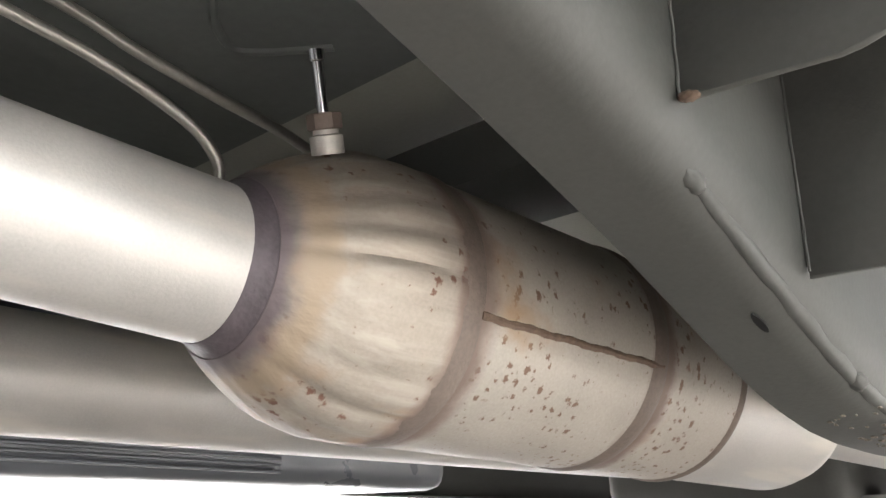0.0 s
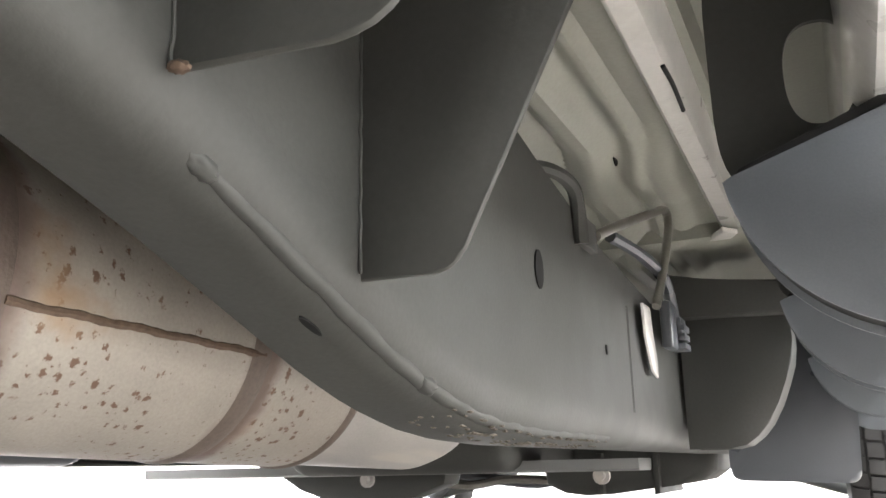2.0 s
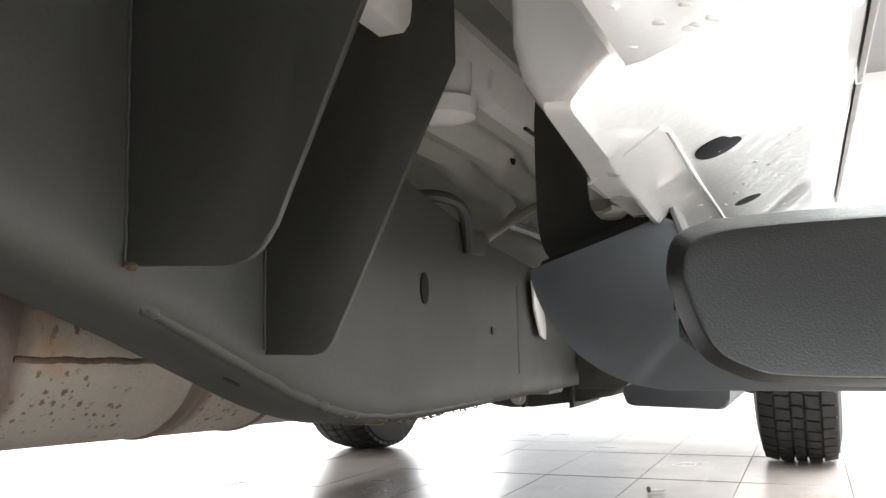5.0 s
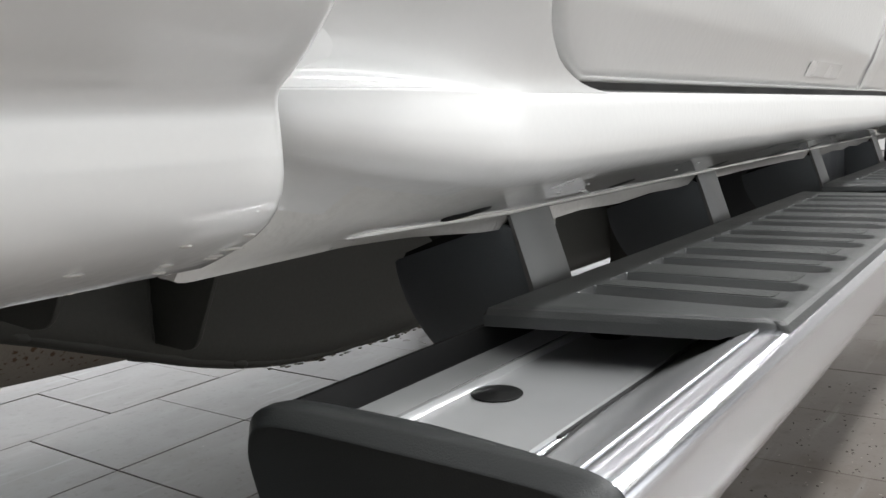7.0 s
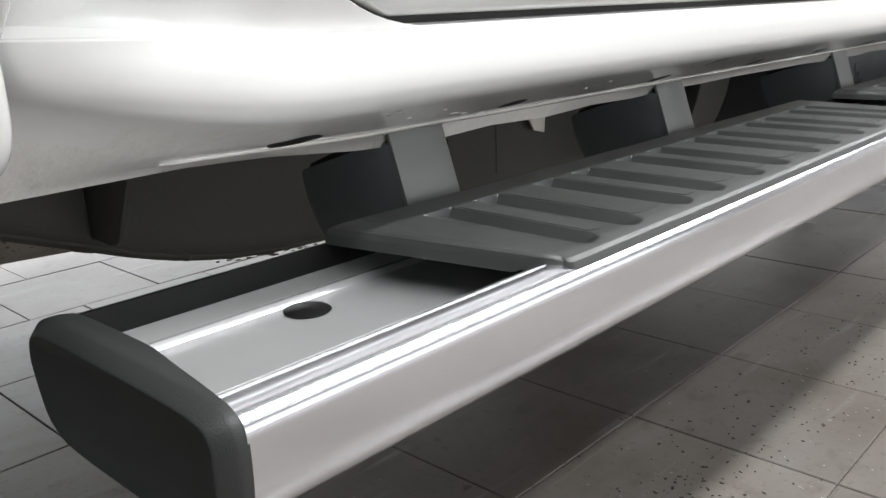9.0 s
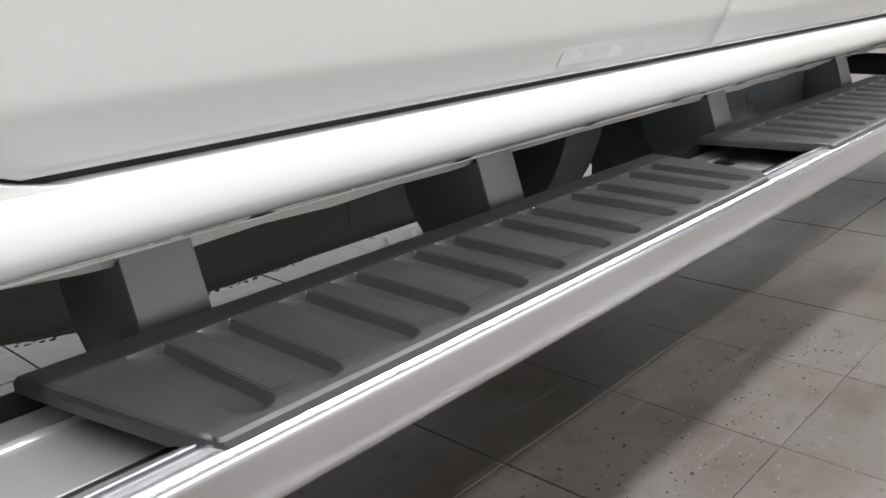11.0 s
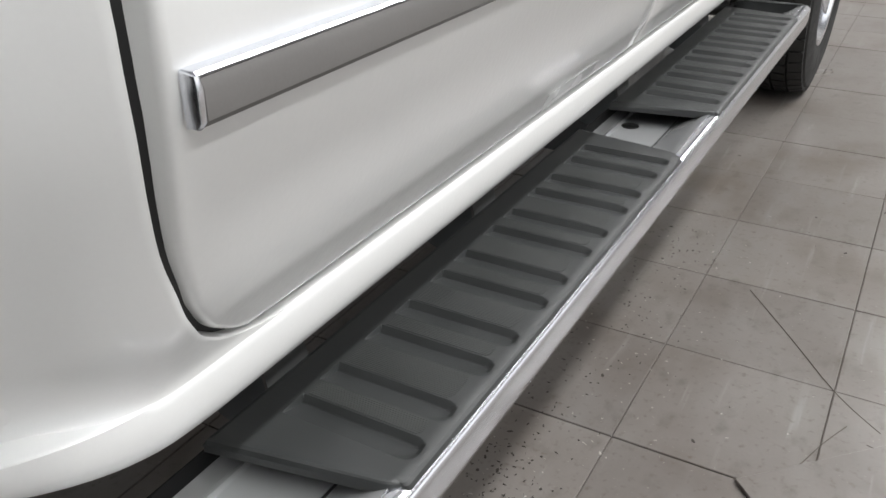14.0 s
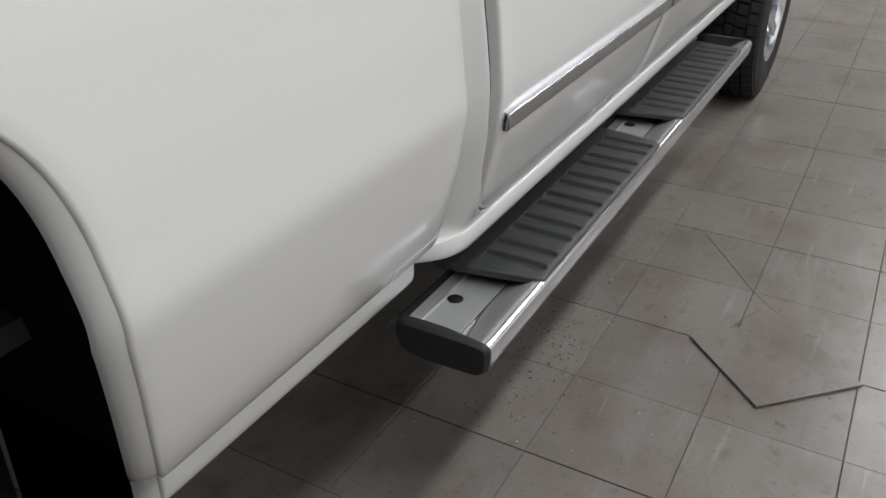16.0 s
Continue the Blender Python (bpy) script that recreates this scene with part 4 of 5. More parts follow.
part("pressed_bead", tube(B(), [(-0.74, -0.135, 0.6552), (-0.792, -0.099, 0.6552), (-0.82, -0.078, 0.6552), (-0.837, -0.052, 0.6552), (-0.823, -0.031, 0.6552), (-0.78, 0.0, 0.6552)], 0.004, 8), M_SHIELD, shield)
bm = prism(B(), [(-0.10, 0.60), (-0.10, 0.545), (-0.08, 0.53), (0.0, 0.53), (0.02, 0.545), (0.02, 0.60)], "x", -1.64, -0.54, 0.004)
for v in bm.verts:
    v.co.y += 0.28
    v.co.z += 0.06
part("cross_member", bm, M_FRAME, truck, "dark steel cross member")
# propeller shaft
bm = lathe(B(), [(0, 0.04), (0.05, 0.052), (0.1, 0.055), (2.1, 0.055), (2.15, 0.04)], (-1.12, -1.1, 0.44), (0, 1, 0.0), 40)
part("propeller_shaft", bm, M_STEEL, truck, "smooth grey propeller shaft")
# fuel tank on the far side
bm = box(B(), -1.62, -1.22, -0.9, 0.62, 0.359, 0.645, 0.025, 3)
tank = part("fuel_tank", bm, M_PLASTIC, truck, "dark plastic fuel tank")
for z in (0.373, 0.381, 0.389):
    bm = box(B(), -1.219, -1.212, -0.85, 0.30, z - 0.002, z + 0.002, 0.001)
    part("tank_rib", bm, M_PLASTIC, tank)
# gearbox support and front parts seen under the rail
bm = prism(B(), [(1.30, 0.356), (1.30, 0.338), (1.306, 0.334), (1.40, 0.334), (1.41, 0.338), (1.41, 0.356)], "x", -1.78, -0.627, 0.002)
part("gearbox_support", bm, M_BRACK, truck, "grey steel gearbox cross member")
for x in (-0.704, -1.2):
    part("support_bolt", lathe(B(), [(0, 0.006), (0, 0.016), (0.008, 0.016), (0.009, 0.009), (0.02, 0.009)], (x, 1.335, 0.326), (0, -1, 0), 12), M_STEEL, truck)
bm = prism(B(), [(-1.53, 0.338), (-1.09, 0.336), (-1.095, 0.312), (-1.178, 0.284), (-1.30, 0.281), (-1.395, 0.278), (-1.47, 0.305)], "y", 1.48, 1.56, 0.004, 2)
part("skid_plate", bm, M_FRAME, truck, "dark hanging steel plate under the gearbox")
bm = prism(B(), [(-0.93, 0.40), (-0.91, 0.305), (-0.87, 0.287), (-0.823, 0.281), (-0.76, 0.284), (-0.70, 0.292), (-0.63, 0.300), (-0.57, 0.310), (-0.54, 0.330), (-0.53, 0.40)], "y", 1.62, 1.86, 0.02, 3)
case = part("transfer_case", bm, M_FRAME, truck, "cast metal transfer case")
for x in (-0.66, -0.78):
    part("case_rib", prism(B(), [(x - 0.006, 0.37), (x - 0.006, 0.283), (x + 0.006, 0.285), (x + 0.006, 0.37)], "y", 1.60, 1.87, 0.002), M_FRAME, case)
part("cooler_pipe", tube(B(), [(-1.25, 1.62, 0.325), (-1.12, 1.66, 0.306), (-1.02, 1.68, 0.318), (-0.90, 1.70, 0.312)], 0.010, 8), M_LINE, truck, "bent steel cooler pipe")
part("cooler_pipe", tube(B(), [(-1.15, 1.70, 0.33), (-1.05, 1.72, 0.315), (-0.96, 1.74, 0.308), (-0.88, 1.78, 0.33)], 0.012, 8), M_PLASTIC, truck, "black cooler hose")
bm = box(B(), -1.32, -0.84, 1.2, 2.3, 0.335, 0.52, 0.04, 4)
part("gearbox", bm, M_FRAME, truck, "cast metal gearbox")
for sx, x in ((1, -0.50), (-1, -1.62)):
    part("control_arm", tube(B(), [(x, 2.62, 0.33), (x + sx * 0.10, 2.82, 0.29), (x + sx * 0.22, 2.97, 0.25)], 0.028, 10), M_FRAME, truck, "dark steel suspension arm")
    part("control_arm", tube(B(), [(x, 3.3, 0.33), (x + sx * 0.10, 3.12, 0.29), (x + sx * 0.22, 2.97, 0.25)], 0.028, 10), M_FRAME, truck, "dark steel suspension arm")
part("axle_shaft", tube(B(), [(-1.8, 2.97, 0.40), (-0.35, 2.97, 0.40)], 0.035, 14, 0), M_FRAME, truck)
part("rear_axle", tube(B(), [(-1.8, AX, 0.40), (-0.35, AX, 0.40)], 0.05, 14, 0), M_FRAME, truck)

# ---- wheels ----
RT = 0.405


def wheel(cx, cy, side):
    hub = part("wheel", lathe(B(), [(-0.06, 0.05), (0.085, 0.05), (0.09, 0.04), (0.093, 0.0)], (cx, cy, RT), (side, 0, 0), 24), M_CHROME, truck, "chrome alloy wheel with a black all-terrain tyre")
    w = 0.132
    prof = [(-w + 0.012, 0.235), (-w, 0.26), (-w - 0.004, 0.32), (-w + 0.008, 0.375), (-w + 0.03, RT - 0.012), (w - 0.03, RT - 0.012), (w - 0.008, 0.375), (w + 0.004, 0.32), (w, 0.26), (w - 0.012, 0.235)]
    part("tyre", lathe(B(), prof, (cx, cy, RT), (side, 0, 0), 72, True), M_TYRE, hub, "black all-terrain tyre")
    bm = B()
    for k in range(52):
        a = 2 * math.pi * k / 52
        for row, (t0, t1) in enumerate(((-0.118, -0.075), (-0.067, -0.025), (-0.017, 0.017), (0.025, 0.067), (0.075, 0.118))):
            a0, a1 = a + (0.03 if row % 2 else 0), a + 0.10 + (0.03 if row % 2 else 0)
            vs = []
            for tt, aa, r in ((t0, a0, RT - 0.014), (t1, a0 + 0.012, RT - 0.014), (t1, a1 + 0.012, RT - 0.014), (t0, a1, RT - 0.014), (t0, a0, RT), (t1, a0 + 0.012, RT), (t1, a1 + 0.012, RT), (t0, a1, RT)):
                rr = r - (0.010 if abs(tt) > 0.11 else 0)
                vs.append(bm.verts.new((cx + side * tt, cy + rr * math.cos(aa), RT + rr * math.sin(aa))))
            for f in ((0, 1, 2, 3), (4, 5, 6, 7), (0, 1, 5, 4), (1, 2, 6, 5), (2, 3, 7, 6), (3, 0, 4, 7)):
                bm.faces.new([vs[i] for i in f])
    part("tread", bm, M_TYRE, hub, smooth=False)
    part("rim", lathe(B(), [(-0.115, 0.215), (-0.12, 0.238), (-0.11, 0.238), (-0.09, 0.21), (0.09, 0.205), (0.112, 0.225), (0.118, 0.238), (0.126, 0.238), (0.124, 0.222), (0.10, 0.195), (-0.09, 0.195)], (cx, cy, RT), (side, 0, 0), 56, True), M_CHROME, hub, "chrome rim")
    for k in range(6):
        a = math.pi / 3 * k + 0.3
        d, t = Vector((0, math.cos(a), math.sin(a))), Vector((0, -math.sin(a), math.cos(a)))
        c = Vector((cx, cy, RT))
        bm = B()
        rows = []
        for r, wd, off, th in ((0.045, 0.028, 0.088, 0.03), (0.11, 0.026, 0.095, 0.03), (0.18, 0.034, 0.108, 0.028), (0.222, 0.045, 0.116, 0.02)):
            rows.append([bm.verts.new(c + d * r + t * wd * s + Vector((side * o2, 0, 0))) for s, o2 in ((-1, off - th), (-0.75, off), (0.75, off), (1, off - th))])
        for p, q in zip(rows, rows[1:]):
            for i in range(4):
                bm.faces.new((p[i], p[(i + 1) % 4], q[(i + 1) % 4], q[i]))
        bm.faces.new(rows[0])
        bm.faces.new(rows[-1][::-1])
        part("spoke", bm, M_CHROME, hub)


wheel(-0.178, FA, 1)
wheel(-1.942, FA, -1)
wheel(-0.178, AX, 1)
wheel(-1.942, AX, -1)

# ---- running board ----
Y_A, Y_B = -0.065, 2.03
DZ = 0.4565
SHELL = [(-0.1735, DZ - 0.002), (-0.170, DZ - 0.002), (-0.100, DZ - 0.0015), (-0.080, DZ - 0.001), (-0.0735, DZ - 0.001), (-0.0715, DZ - 0.003), (-0.069, DZ - 0.001), (-0.060, DZ + 0.0045), (-0.050, DZ + 0.0104), (-0.040, DZ + 0.0165), (-0.030, DZ + 0.0225), (-0.022, DZ + 0.0275), (-0.016, DZ + 0.0305), (-0.010, DZ + 0.0325),
         (-0.003, 0.4872), (0.0025, 0.4845), (0.0050, 0.4805), (0.0056, 0.4775), (0.0056, 0.476), (0.0056, 0.474), (0.0052, 0.455), (0.0050, 0.453), (0.0045, 0.449), (0.002, 0.440), (-0.004, 0.4335), (-0.014, 0.431), (-0.150, 0.431), (-0.164, 0.435), (-0.1735, 0.443)]
bm = prism(B(), SHELL, "y", Y_A, Y_B)
board = part("running_board", bm, M_CHROME, truck, "chrome and black running board along the cab")
DECK = [(-0.1745, 0.4645), (-0.1700, 0.4625), (-0.1575, DZ + 0.0030), (-0.1562, DZ + 0.0040), (-0.1530, DZ + 0.0040), (-0.1518, DZ + 0.0012), (-0.1505, DZ), (-0.130, DZ), (-0.100, DZ), (-0.0765, DZ + 0.0006), (-0.0750, DZ - 0.0015), (-0.0725, DZ - 0.0015), (-0.0695, DZ + 0.0006), (-0.060, DZ + 0.0060), (-0.050, DZ + 0.0120), (-0.040, DZ + 0.0180), (-0.030, DZ + 0.0239), (-0.022, DZ + 0.0289), (-0.0135, DZ + 0.0325), (-0.0135, DZ + 0.0255), (-0.030, DZ + 0.014), (-0.070, DZ - 0.006), (-0.1745, DZ - 0.006)]
part("deck_plate", prism(B(), DECK, "y", Y_A, Y_B - 0.004), M_DECK, board, "polished silver deck with a fine ridge")
part("inner_rail", prism(B(), [(-0.1740, DZ - 0.005), (-0.1740, 0.4795), (-0.1745, 0.4810), (-0.1758, 0.4815), (-0.1764, 0.4815), (-0.1768, 0.4805), (-0.1768, DZ - 0.002), (-0.1740, DZ - 0.006)], "y", Y_A + 0.012, Y_B - 0.01), M_DEEP_BLACK, board, "black inner edge of the running board")


def cap(y, out):
    CAP = [(-0.1762, 0.462), (-0.1768, 0.474), (-0.1733, 0.4835), (-0.163, 0.4885), (-0.147, 0.4903), (-0.115, 0.4908), (-0.08, 0.4908), (-0.04, 0.4905), (-0.014, 0.4895), (-0.002, 0.4870), (0.0042, 0.481), (0.0058, 0.470), (0.0052, 0.448), (0.002, 0.436), (-0.006, 0.4285), (-0.018, 0.4250), (-0.08, 0.4235), (-0.136, 0.4245), (-0.154, 0.4285), (-0.167, 0.438)]
    CAP = [(v.x, v.y) for v in spline([CAP[-1]] + CAP + CAP[:2], 3)[3:3 + 3 * len(CAP)]]
    c = Vector((-0.08, 0.461))
    bm = B()
    rings = []
    for d, s in ((0.0115, 0.95), (0.009, 0.985), (0.004, 1.0), (0.0, 1.0), (-0.0022, 1.0), (-0.0040, 0.994), (-0.0052, 0.984), (-0.0112, 0.886), (-0.0120, 0.872), (-0.0122, 0.862), (-0.0118, 0.84)):
        ring = []
        for x, z in CAP:
            sx, sz = 1 - (1 - s) * 0.62, 1 - (1 - s) * (1.5 if z > c.y else 0.7)
            ext = d * max(0.0, min(1.0, (-0.004 - x) / 0.08)) if (d > 0 and z > 0.475) else min(d, 0.001)
            ring.append(bm.verts.new((c.x + (x - c.x) * sx, y - out * ext, c.y + (z - c.y) * sz)))
        rings.append(ring)
    n = len(CAP)
    for p, q in zip(rings, rings[1:]):
        for k in range(n):
            bm.faces.new((p[k], q[k], q[(k + 1) % n], p[(k + 1) % n]))
    bm.faces.new(rings[0])
    bm.faces.new(rings[-1][::-1])
    return bm


# straight part is the groove; the bent rear end paints a dark reflection
part("deck_groove", tube(B(), [(-0.052, -0.052, DZ + 0.0108), (-0.060, -0.01, DZ + 0.0060), (-0.0685, 0.04, DZ + 0.0010), (-0.0738, 0.09, DZ - 0.0006), (-0.0738, 0.2, DZ - 0.0006), (-0.0738, Y_B - 0.01, DZ - 0.0006)], 0.0013, 6, 6), M_BLACK, board, "dark groove between deck and lip, bent end a painted reflection")
part("end_cap", cap(Y_A, -1), M_CAP, board, "charcoal plastic end cap")
part("end_cap", cap(Y_B, 1), M_CAP, board, "charcoal plastic end cap")
for x, y in ((-0.1345, 0.075), (-0.1330, 0.226), (-0.1350, 1.098)):
    bm = lathe(B(), [(0, 0.0), (0, 0.0001), (0.0, 0.0140), (0.0008, 0.0150), (0.0014, 0.0140), (0.0012, 0.004), (0.0018, 0.003), (0.0018, 0.0)], (x, y, DZ + 0.0001), (0.0, 0, 1), 28)
    part("plug", bm, M_DEEP_BLACK, board, "black round hole plug")


def tread_pad(y0, y1, count, first=0.063):
    """A moulded pad with grooves across it, closed at the inner side, open and rounded at the outer side."""
    ztop = 0.4945
    # the grooves lie in pairs
    width, near = 0.029, 0.0535
    apart = (y1 - y0 - first - 0.060 - near) / (count // 2 - 1)
    centres = [y0 + first + apart * (k // 2) + near * (k % 2) for k in range(count)]
    xs = [-0.174, -0.1725, -0.168, -0.160, -0.150, -0.146, -0.143, -0.1400, -0.1390, -0.1378, -0.135] + steps(-0.125, -0.04, 10) + [-0.034, -0.029, -0.0245, -0.021, -0.018, -0.015, -0.0125, -0.010, -0.0065, -0.003, -0.0005, 0.001]
    ys = []
    for c in centres:
        ys += [c - width / 2 - 0.004, c - width / 2 - 0.0004, c - width / 2 + 0.0008, c - width / 2 + 0.004, c - width / 4, c, c + width / 4, c + width / 2 - 0.0048, c + width / 2 - 0.0036, c + width / 2 - 0.0024, c + width / 2 - 0.0008, c + width / 2 + 0.0004, c + width / 2 + 0.004]
    ys = [y0, y0 + 0.0015, y0 + 0.0035, y0 + 0.006, y0 + 0.009, y0 + 0.0125, y0 + 0.016, y0 + 0.0195, y0 + 0.023] + [y for y in ys] + [y1 - 0.022, y1 - 0.017, y1 - 0.012, y1 - 0.008, y1 - 0.005, y1 - 0.0015, y1]
    ys = sorted(set(round(y, 5) for y in ys))

    def height(x, y):
        z = ztop - 0.22 * max(0.0, x + 0.011)
        e = min(x + 0.174, 0.001 - x, y - y0, y1 - y)
        if e < 0.006:
            z -= 0.006 - math.sqrt(max(0, 0.006 ** 2 - (0.006 - e) ** 2))
        c = min(centres, key=lambda v: abs(v - y))
        if abs(y - c) < width:
            d = abs(y - c)
            end = -0.008
            if x > end - width / 2:
                u = x - (end - width / 2)
                d = math.hypot(d, u * 1.0)
            far = y > c
            wall = 0.0055 if x > end - width / 2 else 0.0042 if far else 0.0012
            g = max(0.0, min(1.0, (width / 2 + 0.0004 - d) / wall))
            g *= max(0.0, min(1.0, (x + 0.1390) / 0.0012))
            ramp = 0.14 + 0.86 * max(0.0, min(1.0, (y - c + width / 2) / (width - 0.0042)))
            z -= 0.0072 * g * ramp
        return z

    r = 0.02
    bm = B()
    grid = []
    for y in ys:
        row = []
        for x in xs:
            px, py = x, y
            # rounded plan corners at the outer side
            for yc, s in ((y0 + r, -1), (y1 - r, 1)):
                if (y - yc) * s > 0 and x > 0.001 - r:
                    dx, dy = x - (0.001 - r), (y - yc) * s
                    m = max(dx, dy)
                    q = math.hypot(dx, dy)
                    if q > 1e-9:
                        px, py = 0.001 - r + dx * m / q, yc + s * dy * m / q
            row.append((px, py + 0.031 * (px + 0.08) / 0.16 * (1 if y < (y0 + y1) / 2 else -1) * max(0, 1 - min(y - y0, y1 - y) / 0.03), height(x, y)))
        grid.append(row)
    sheet(bm, grid, lambda v: Vector((v.x, v.y, 0.4812 if v.x < -0.03 else 0.4835)))
    pad = part("tread_pad", bm, M_PAD, board, "black moulded rubber step pad with cross grooves")
    pad.data.set_sharp_from_angle(angle=radians(19))
    part("pad_carrier", box(B(), -0.150, -0.034, y0 + 0.028, y1 - 0.02, 0.4790, 0.4810), M_DECK, board, "pale carrier plate under the pad")
    for k in range(count - 1):
        c = (centres[k] + centres[k + 1]) / 2
        hw = (centres[k + 1] - centres[k] - width) / 2 - 0.0022
        poly = [(-0.134, c - hw), (-0.024, c - hw), (-0.021, c - hw * 0.6), (-0.021, c + hw * 0.6), (-0.024, c + hw), (-0.134, c + hw)]
        part("grip_panel", prism(B(), poly, "z", ztop - 0.001, ztop + 0.0005), M_GRIP, board)


tread_pad(0.143, 0.938, 12, 0.056)
tread_pad(1.112, 1.895, 12)


def step_bracket(y0, y1):
    low = spline([(-0.222, 0, 0.4050), (-0.244, 0, 0.4085), (-0.268, 0, 0.4180), (-0.290, 0, 0.4330), (-0.308, 0, 0.4530), (-0.321, 0, 0.4780), (-0.3262, 0, 0.4985)], 3)
    poly = [(-0.2235, 0.5345), (-0.2120, 0.530), (-0.1960, 0.487), (-0.1885, 0.450), (-0.1855, 0.4302), (-0.040, 0.4302), (-0.040, 0.4130), (-0.060, 0.4045)] + [(v.x, v.z) for v in low] + [(-0.321, 0.501), (-0.26, 0.521)]
    bm = prism(B(), poly, "y", y0, y0 + 0.004, 0.0012, 2)
    # cheeks take the darker coating, their shade is in the colour
    part("bracket_cheek", prism(B(), poly, "y", y1 - 0.004, y1, 0.0012, 2), M_BRACK_SHADED, board, "blue grey cheek of the step bracket, darkened for shade")
    face = [(-0.2150, 0.5450), (-0.1960, 0.487), (-0.1885, 0.450), (-0.1855, 0.4302)]
    arm = prism(B(), [(x + 0.0012, z) for x, z in face] + [(x - 0.003, z) for x, z in face[::-1]], "y", y0 - 0.0006, y1 + 0.0006, 0.0008, 1)
    part("bracket_cheek", bm, M_BRACK_SHADED, board, "blue grey cheek of the step bracket, darkened for shade")
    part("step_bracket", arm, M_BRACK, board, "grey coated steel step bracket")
    # solid black filler that paints the shade between the cheeks
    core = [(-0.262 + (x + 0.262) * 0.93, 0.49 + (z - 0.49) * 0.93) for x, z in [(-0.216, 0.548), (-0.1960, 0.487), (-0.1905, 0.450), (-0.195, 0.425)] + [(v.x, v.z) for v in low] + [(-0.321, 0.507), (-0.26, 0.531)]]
    part("bracket_core", prism(B(), core, "y", y0 + 0.004, y1 - 0.004), M_BLACK, board, "black block standing in for shade inside the step bracket")
    # upright plate bolted to the sill, with an oval hole
    bm = B()
    outer, inner = [], []
    for k in range(40):
        a = 2 * math.pi * k / 40
        ca, sa = math.cos(a), math.sin(a)
        outer.append((-0.288 + 0.044 * math.copysign(abs(ca) ** 0.45, ca), 0.590 + 0.085 * math.copysign(abs(sa) ** 0.45, sa)))
        inner.append((-0.268 + 0.020 * math.copysign(abs(ca) ** 0.8, ca), 0.574 + 0.034 * math.copysign(abs(sa) ** 0.8, sa)))
    yy = y0 + 0.045
    vo = [[bm.verts.new((x, y, z)) for x, z in outer] for y in (yy, yy + 0.004)]
    vi = [[bm.verts.new((x, y, z)) for x, z in inner] for y in (yy, yy + 0.004)]
    for k in range(40):
        j = (k + 1) % 40
        bm.faces.new((vo[0][k], vo[0][j], vi[0][j], vi[0][k]))
        bm.faces.new((vo[1][k], vi[1][k], vi[1][j], vo[1][j]))
        bm.faces.new((vo[0][k], vo[1][k], vo[1][j], vo[0][j]))
        bm.faces.new((vi[0][k], vi[0][j], vi[1][j], vi[1][k]))
    part("bracket_plate", bm, M_FRAME, board, "dark upright bracket plate with an oval hole")


for y in (0.226, 0.640, 1.195, 1.775):
    step_bracket(y, y + 0.060)

# protective film left on the paint
def film(y0, y1, z0, z1, prof, parent):
    bm = B()
    grid = [[(smooth(prof, z) + 0.0012, y + (z - z0) * 0.12, z) for y in steps(y0, y1, 4)] for z in steps(z0, z1, 8)]
    part("film_strip", sheet(bm, grid, lambda v: v + Vector((-0.0006, 0, 0))), M_FILM, parent, "strip of clear film left on the paint")


film(-0.215, -0.088, 0.655, 0.678, BED, bed)
film(0.62, 0.775, 0.642, 0.657, DOOR, rear_door)
film(1.62, 1.76, 0.634, 0.645, DOOR, front_door)

# ---- small things on the floor ----
c, h = Vector((0.376, 0.848)), 0.15
a = math.radians(45)
bm = box(B(), -h, h, -h, h, 0.001, 0.0075, 0.001)
bmesh.ops.rotate(bm, verts=bm.verts, matrix=Matrix.Rotation(a, 3, "Z"))
bmesh.ops.translate(bm, verts=bm.verts, vec=(c.x, c.y, 0))
tagged(part("loose_floor_tile", bm, M_TILE, smooth=False), "loose square grey tile lying askew on the floor", "tile")
bm = tube(B(), [(-0.58, 2.150, 0.006), (-0.545, 2.178, 0.006)], 0.0045, 8, 0)
screw = tagged(part("dropped_screw", bm, M_STEEL), "small dark screw lying on the tiles", "screw")
part("screw_head", lathe(B(), [(0, 0.004), (0, 0.009), (0.004, 0.009), (0.006, 0.005)], (-0.583, 2.148, 0.009), (-0.78, -0.62, 0), 14), M_FRAME, screw)
def crumbs(bm, places, low, high, flat):
    """Small uneven crumbs and smears lying on the tiles."""
    for x, y in places:
        q = bmesh.ops.create_icosphere(bm, subdivisions=1, radius=1)["verts"]
        sc, k, a = rnd.uniform(low, high) * (1.7 if rnd.random() < 0.12 else 1), rnd.uniform(0.5, 1.9), rnd.uniform(0, math.pi)
        for v in q:
            w = 1 + 0.5 * noise.noise(v.co * 1.7 + Vector((x * 90, y * 90, 0)))
            px, py = v.co.x * sc * k * w, v.co.y * sc / k * w
            v.co = Vector((x + px * math.cos(a) - py * math.sin(a), y + px * math.sin(a) + py * math.cos(a), 0.0004 + v.co.z * flat))


rnd = random.Random(7)
strip = [(rnd.gauss(-0.17, 0.07), rnd.uniform(0.30, 1.7)) for i in range(260)] + [(rnd.gauss(-0.17, 0.06), rnd.gauss(0.66, 0.10)) for i in range(150)] + [(rnd.uniform(-0.4, 0.9), rnd.uniform(-0.4, 2.2)) for i in range(70)]
bm = B()
crumbs(bm, strip, 0.0006, 0.0026, 0.0008)
tagged(part("grit", bm, M_DUST), "scattered dark grit and specks on the tiles", "grit", kind="stuff")
bm = B()
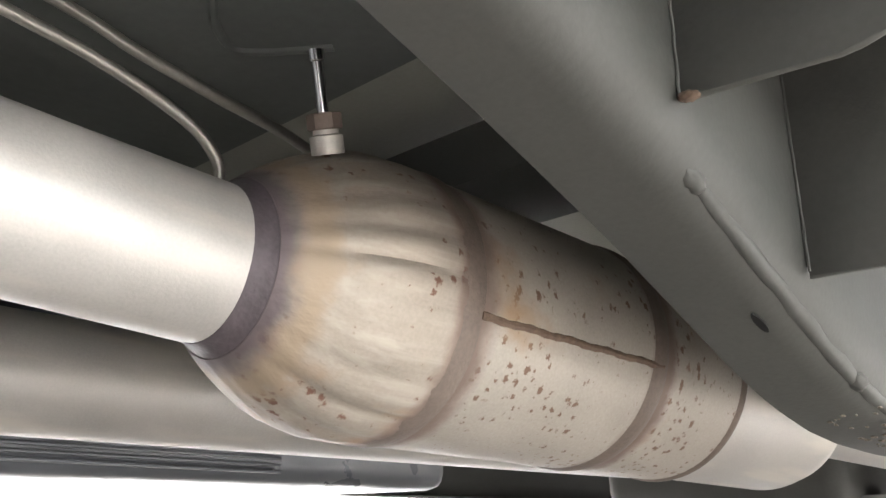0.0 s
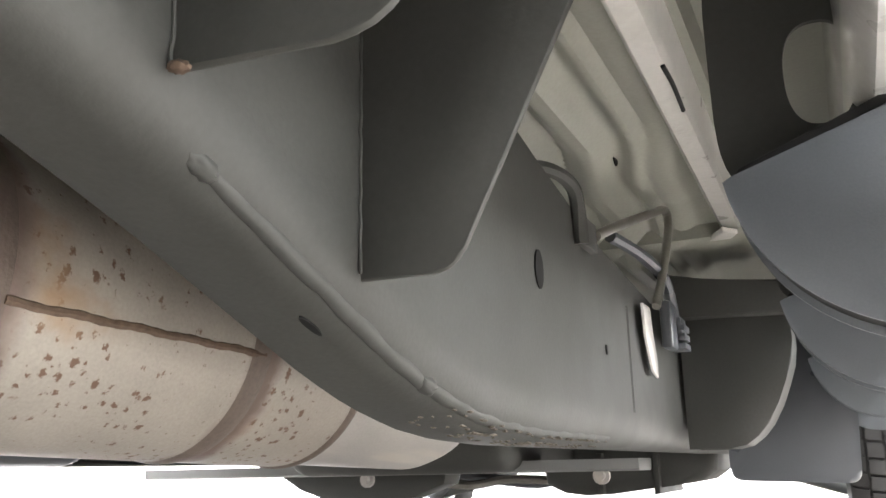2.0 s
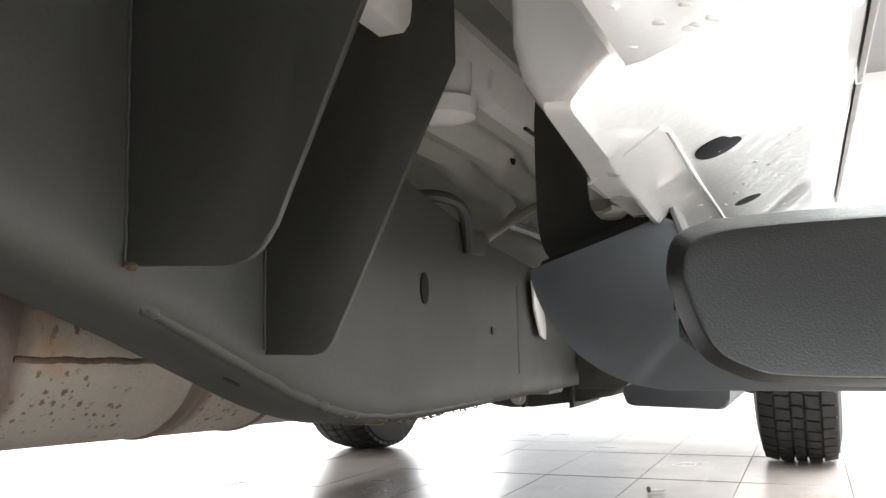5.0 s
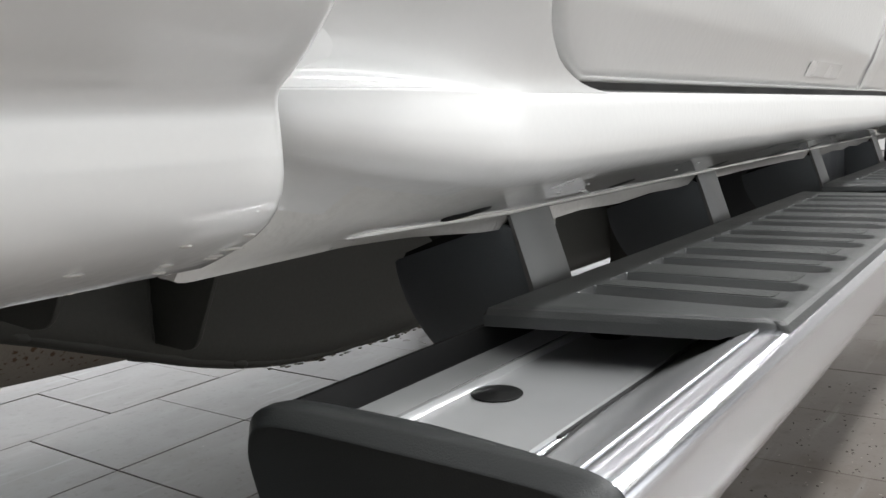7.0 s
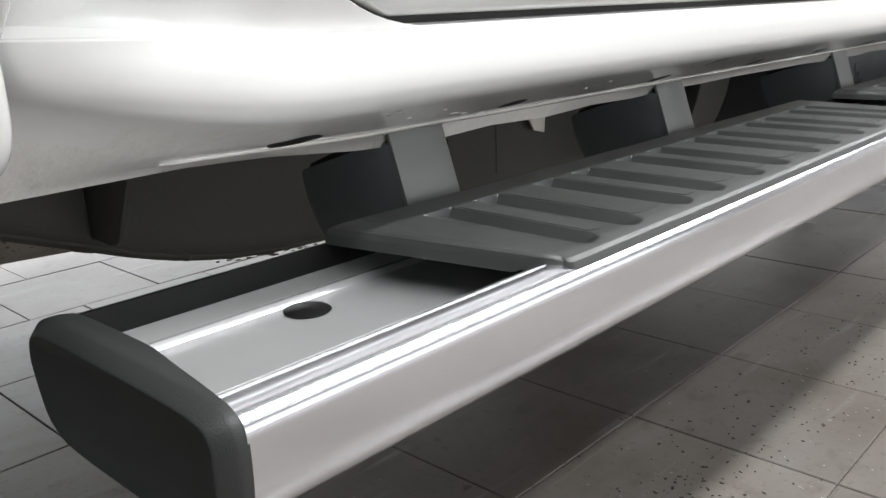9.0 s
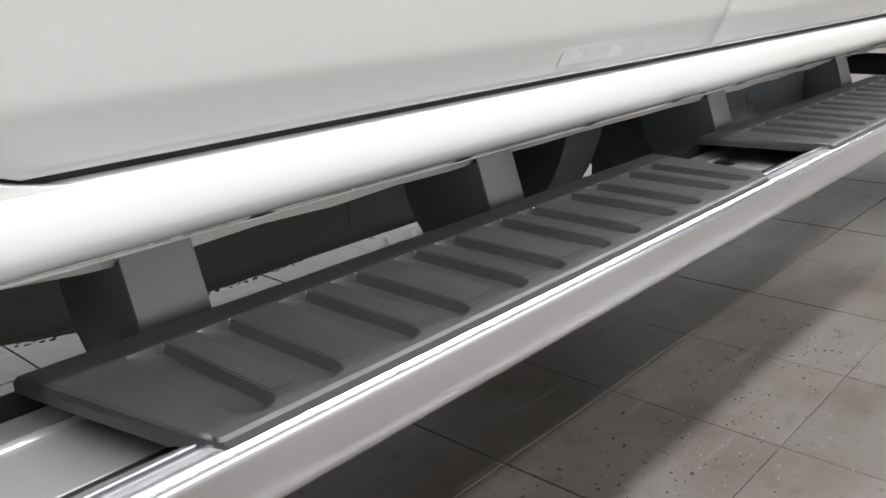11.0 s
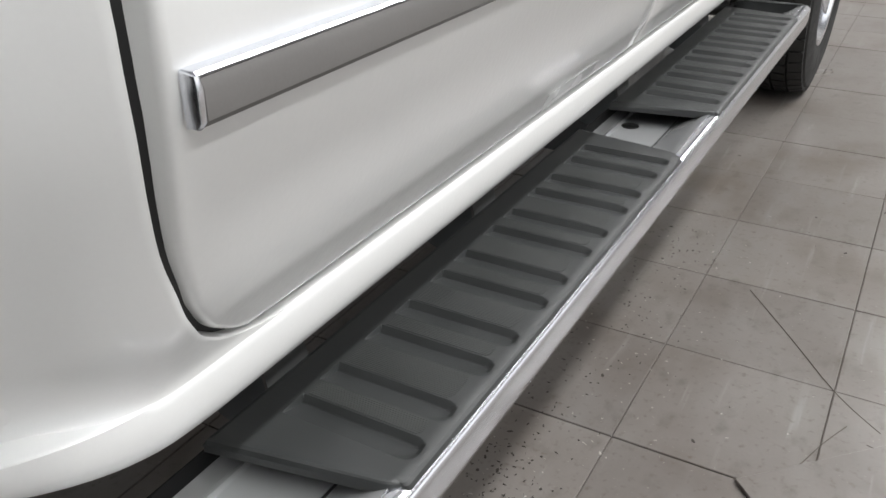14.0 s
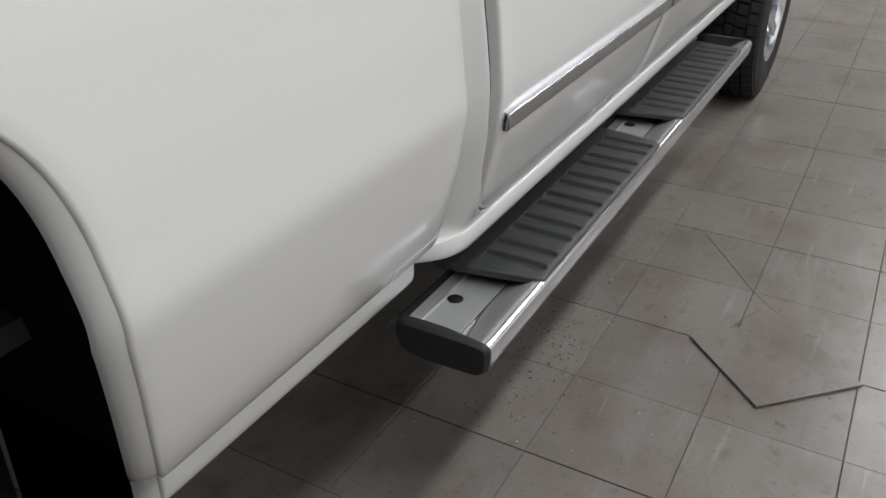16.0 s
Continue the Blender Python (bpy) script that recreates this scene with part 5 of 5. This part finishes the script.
crumbs(bm, [(rnd.gauss(-0.10, 0.11), rnd.uniform(0.25, 1.8)) for i in range(170)] + [(rnd.uniform(-0.8, 0.9), rnd.uniform(-0.4, 2.2)) for i in range(45)], 0.0006, 0.0021, 0.0004)
tagged(part("pale_crumbs", bm, M_PALE), "pale crumbs of dried dirt trodden onto the tiles", "dirt", kind="stuff")
bm = B()
for i in range(300):
    y = rnd.triangular(1.0, 2.2, 1.45)
    x = -1.20 - 0.22 * (y - 1.3) + rnd.gauss(0, 0.05)
    s = rnd.uniform(0.0010, 0.0042) * (1.4 if rnd.random() < 0.15 else 1)
    q = bmesh.ops.create_icosphere(bm, subdivisions=1, radius=1)["verts"]
    k = rnd.uniform(0.6, 1.7)
    for v in q:
        v.co = Vector((x + v.co.x * s * k, y + v.co.y * s / k, 0.0004 + v.co.z * 0.0011))
tagged(part("pale_dust", bm, M_PALE), "smear of pale dried dirt on the tiles", "dirt", kind="stuff")

# fine scratches across the tiles
for pts in (((0.060, 1.455), (0.170, 1.305), (0.274, 1.159), (0.352, 1.082)), ((0.335, 1.040), (0.395, 1.026), (0.455, 1.010)), ((0.166, 0.852), (0.230, 0.905), (0.272, 1.012), (0.300, 1.075))):
    part("scratch", tube(B(), [(x, y, 0.0) for x, y in pts], 0.0009, 6, 3), M_GROUT, floor, "thin dark scratch across the tiles")

# ---- floor tiles, last ----
G, GX, GY = 0.3095, -0.042, 1.477
W = 0.3073


def tile_mesh():
    bm = box(B(), 0, W, 0, W, -0.005, 0.0)
    top = [e for e in bm.edges if all(v.co.z > -0.001 for v in e.verts)]
    bmesh.ops.bevel(bm, geom=top, offset=0.0012, segments=1, affect="EDGES")
    me = bpy.data.meshes.new("tile")
    bm.to_mesh(me)
    bm.free()
    me.materials.append(M_TILE)
    return me


tile_me = tile_mesh()
far_v, far_f = [], []
for i in range(-33, 19):
    for j in range(-25, 38):
        x = GX + G * i + 0.0015
        y = GY + G * j + 0.0015 + (0.19 if i in (-6, -8, -10) else 0.0)
        if x < X0 or x + W > X1 or y < Y0 or y + W > Y1:
            continue
        if -6 <= i <= 5 and -8 <= j <= 16:
            t = new("tile", tile_me)
            t.location = (x, y, 0.0006 * math.sin(i * 12.9 + j * 78.2) - 0.0006)
            t.parent = floor
        else:
            b = len(far_v)
            far_v += [(x, y, 0), (x + W, y, 0), (x + W, y + W, 0), (x, y + W, 0), (x, y, -0.005), (x + W, y, -0.005), (x + W, y + W, -0.005), (x, y + W, -0.005)]
            far_f += [(b, b + 1, b + 2, b + 3), (b, b + 4, b + 5, b + 1), (b + 1, b + 5, b + 6, b + 2), (b + 2, b + 6, b + 7, b + 3), (b + 3, b + 7, b + 4, b)]
me = bpy.data.meshes.new("far_tiles")
me.from_pydata(far_v, [], far_f)
me.materials.append(M_TILE)
far = new("far_tiles", me)
far.parent = floor
far["kind"] = "stuff"
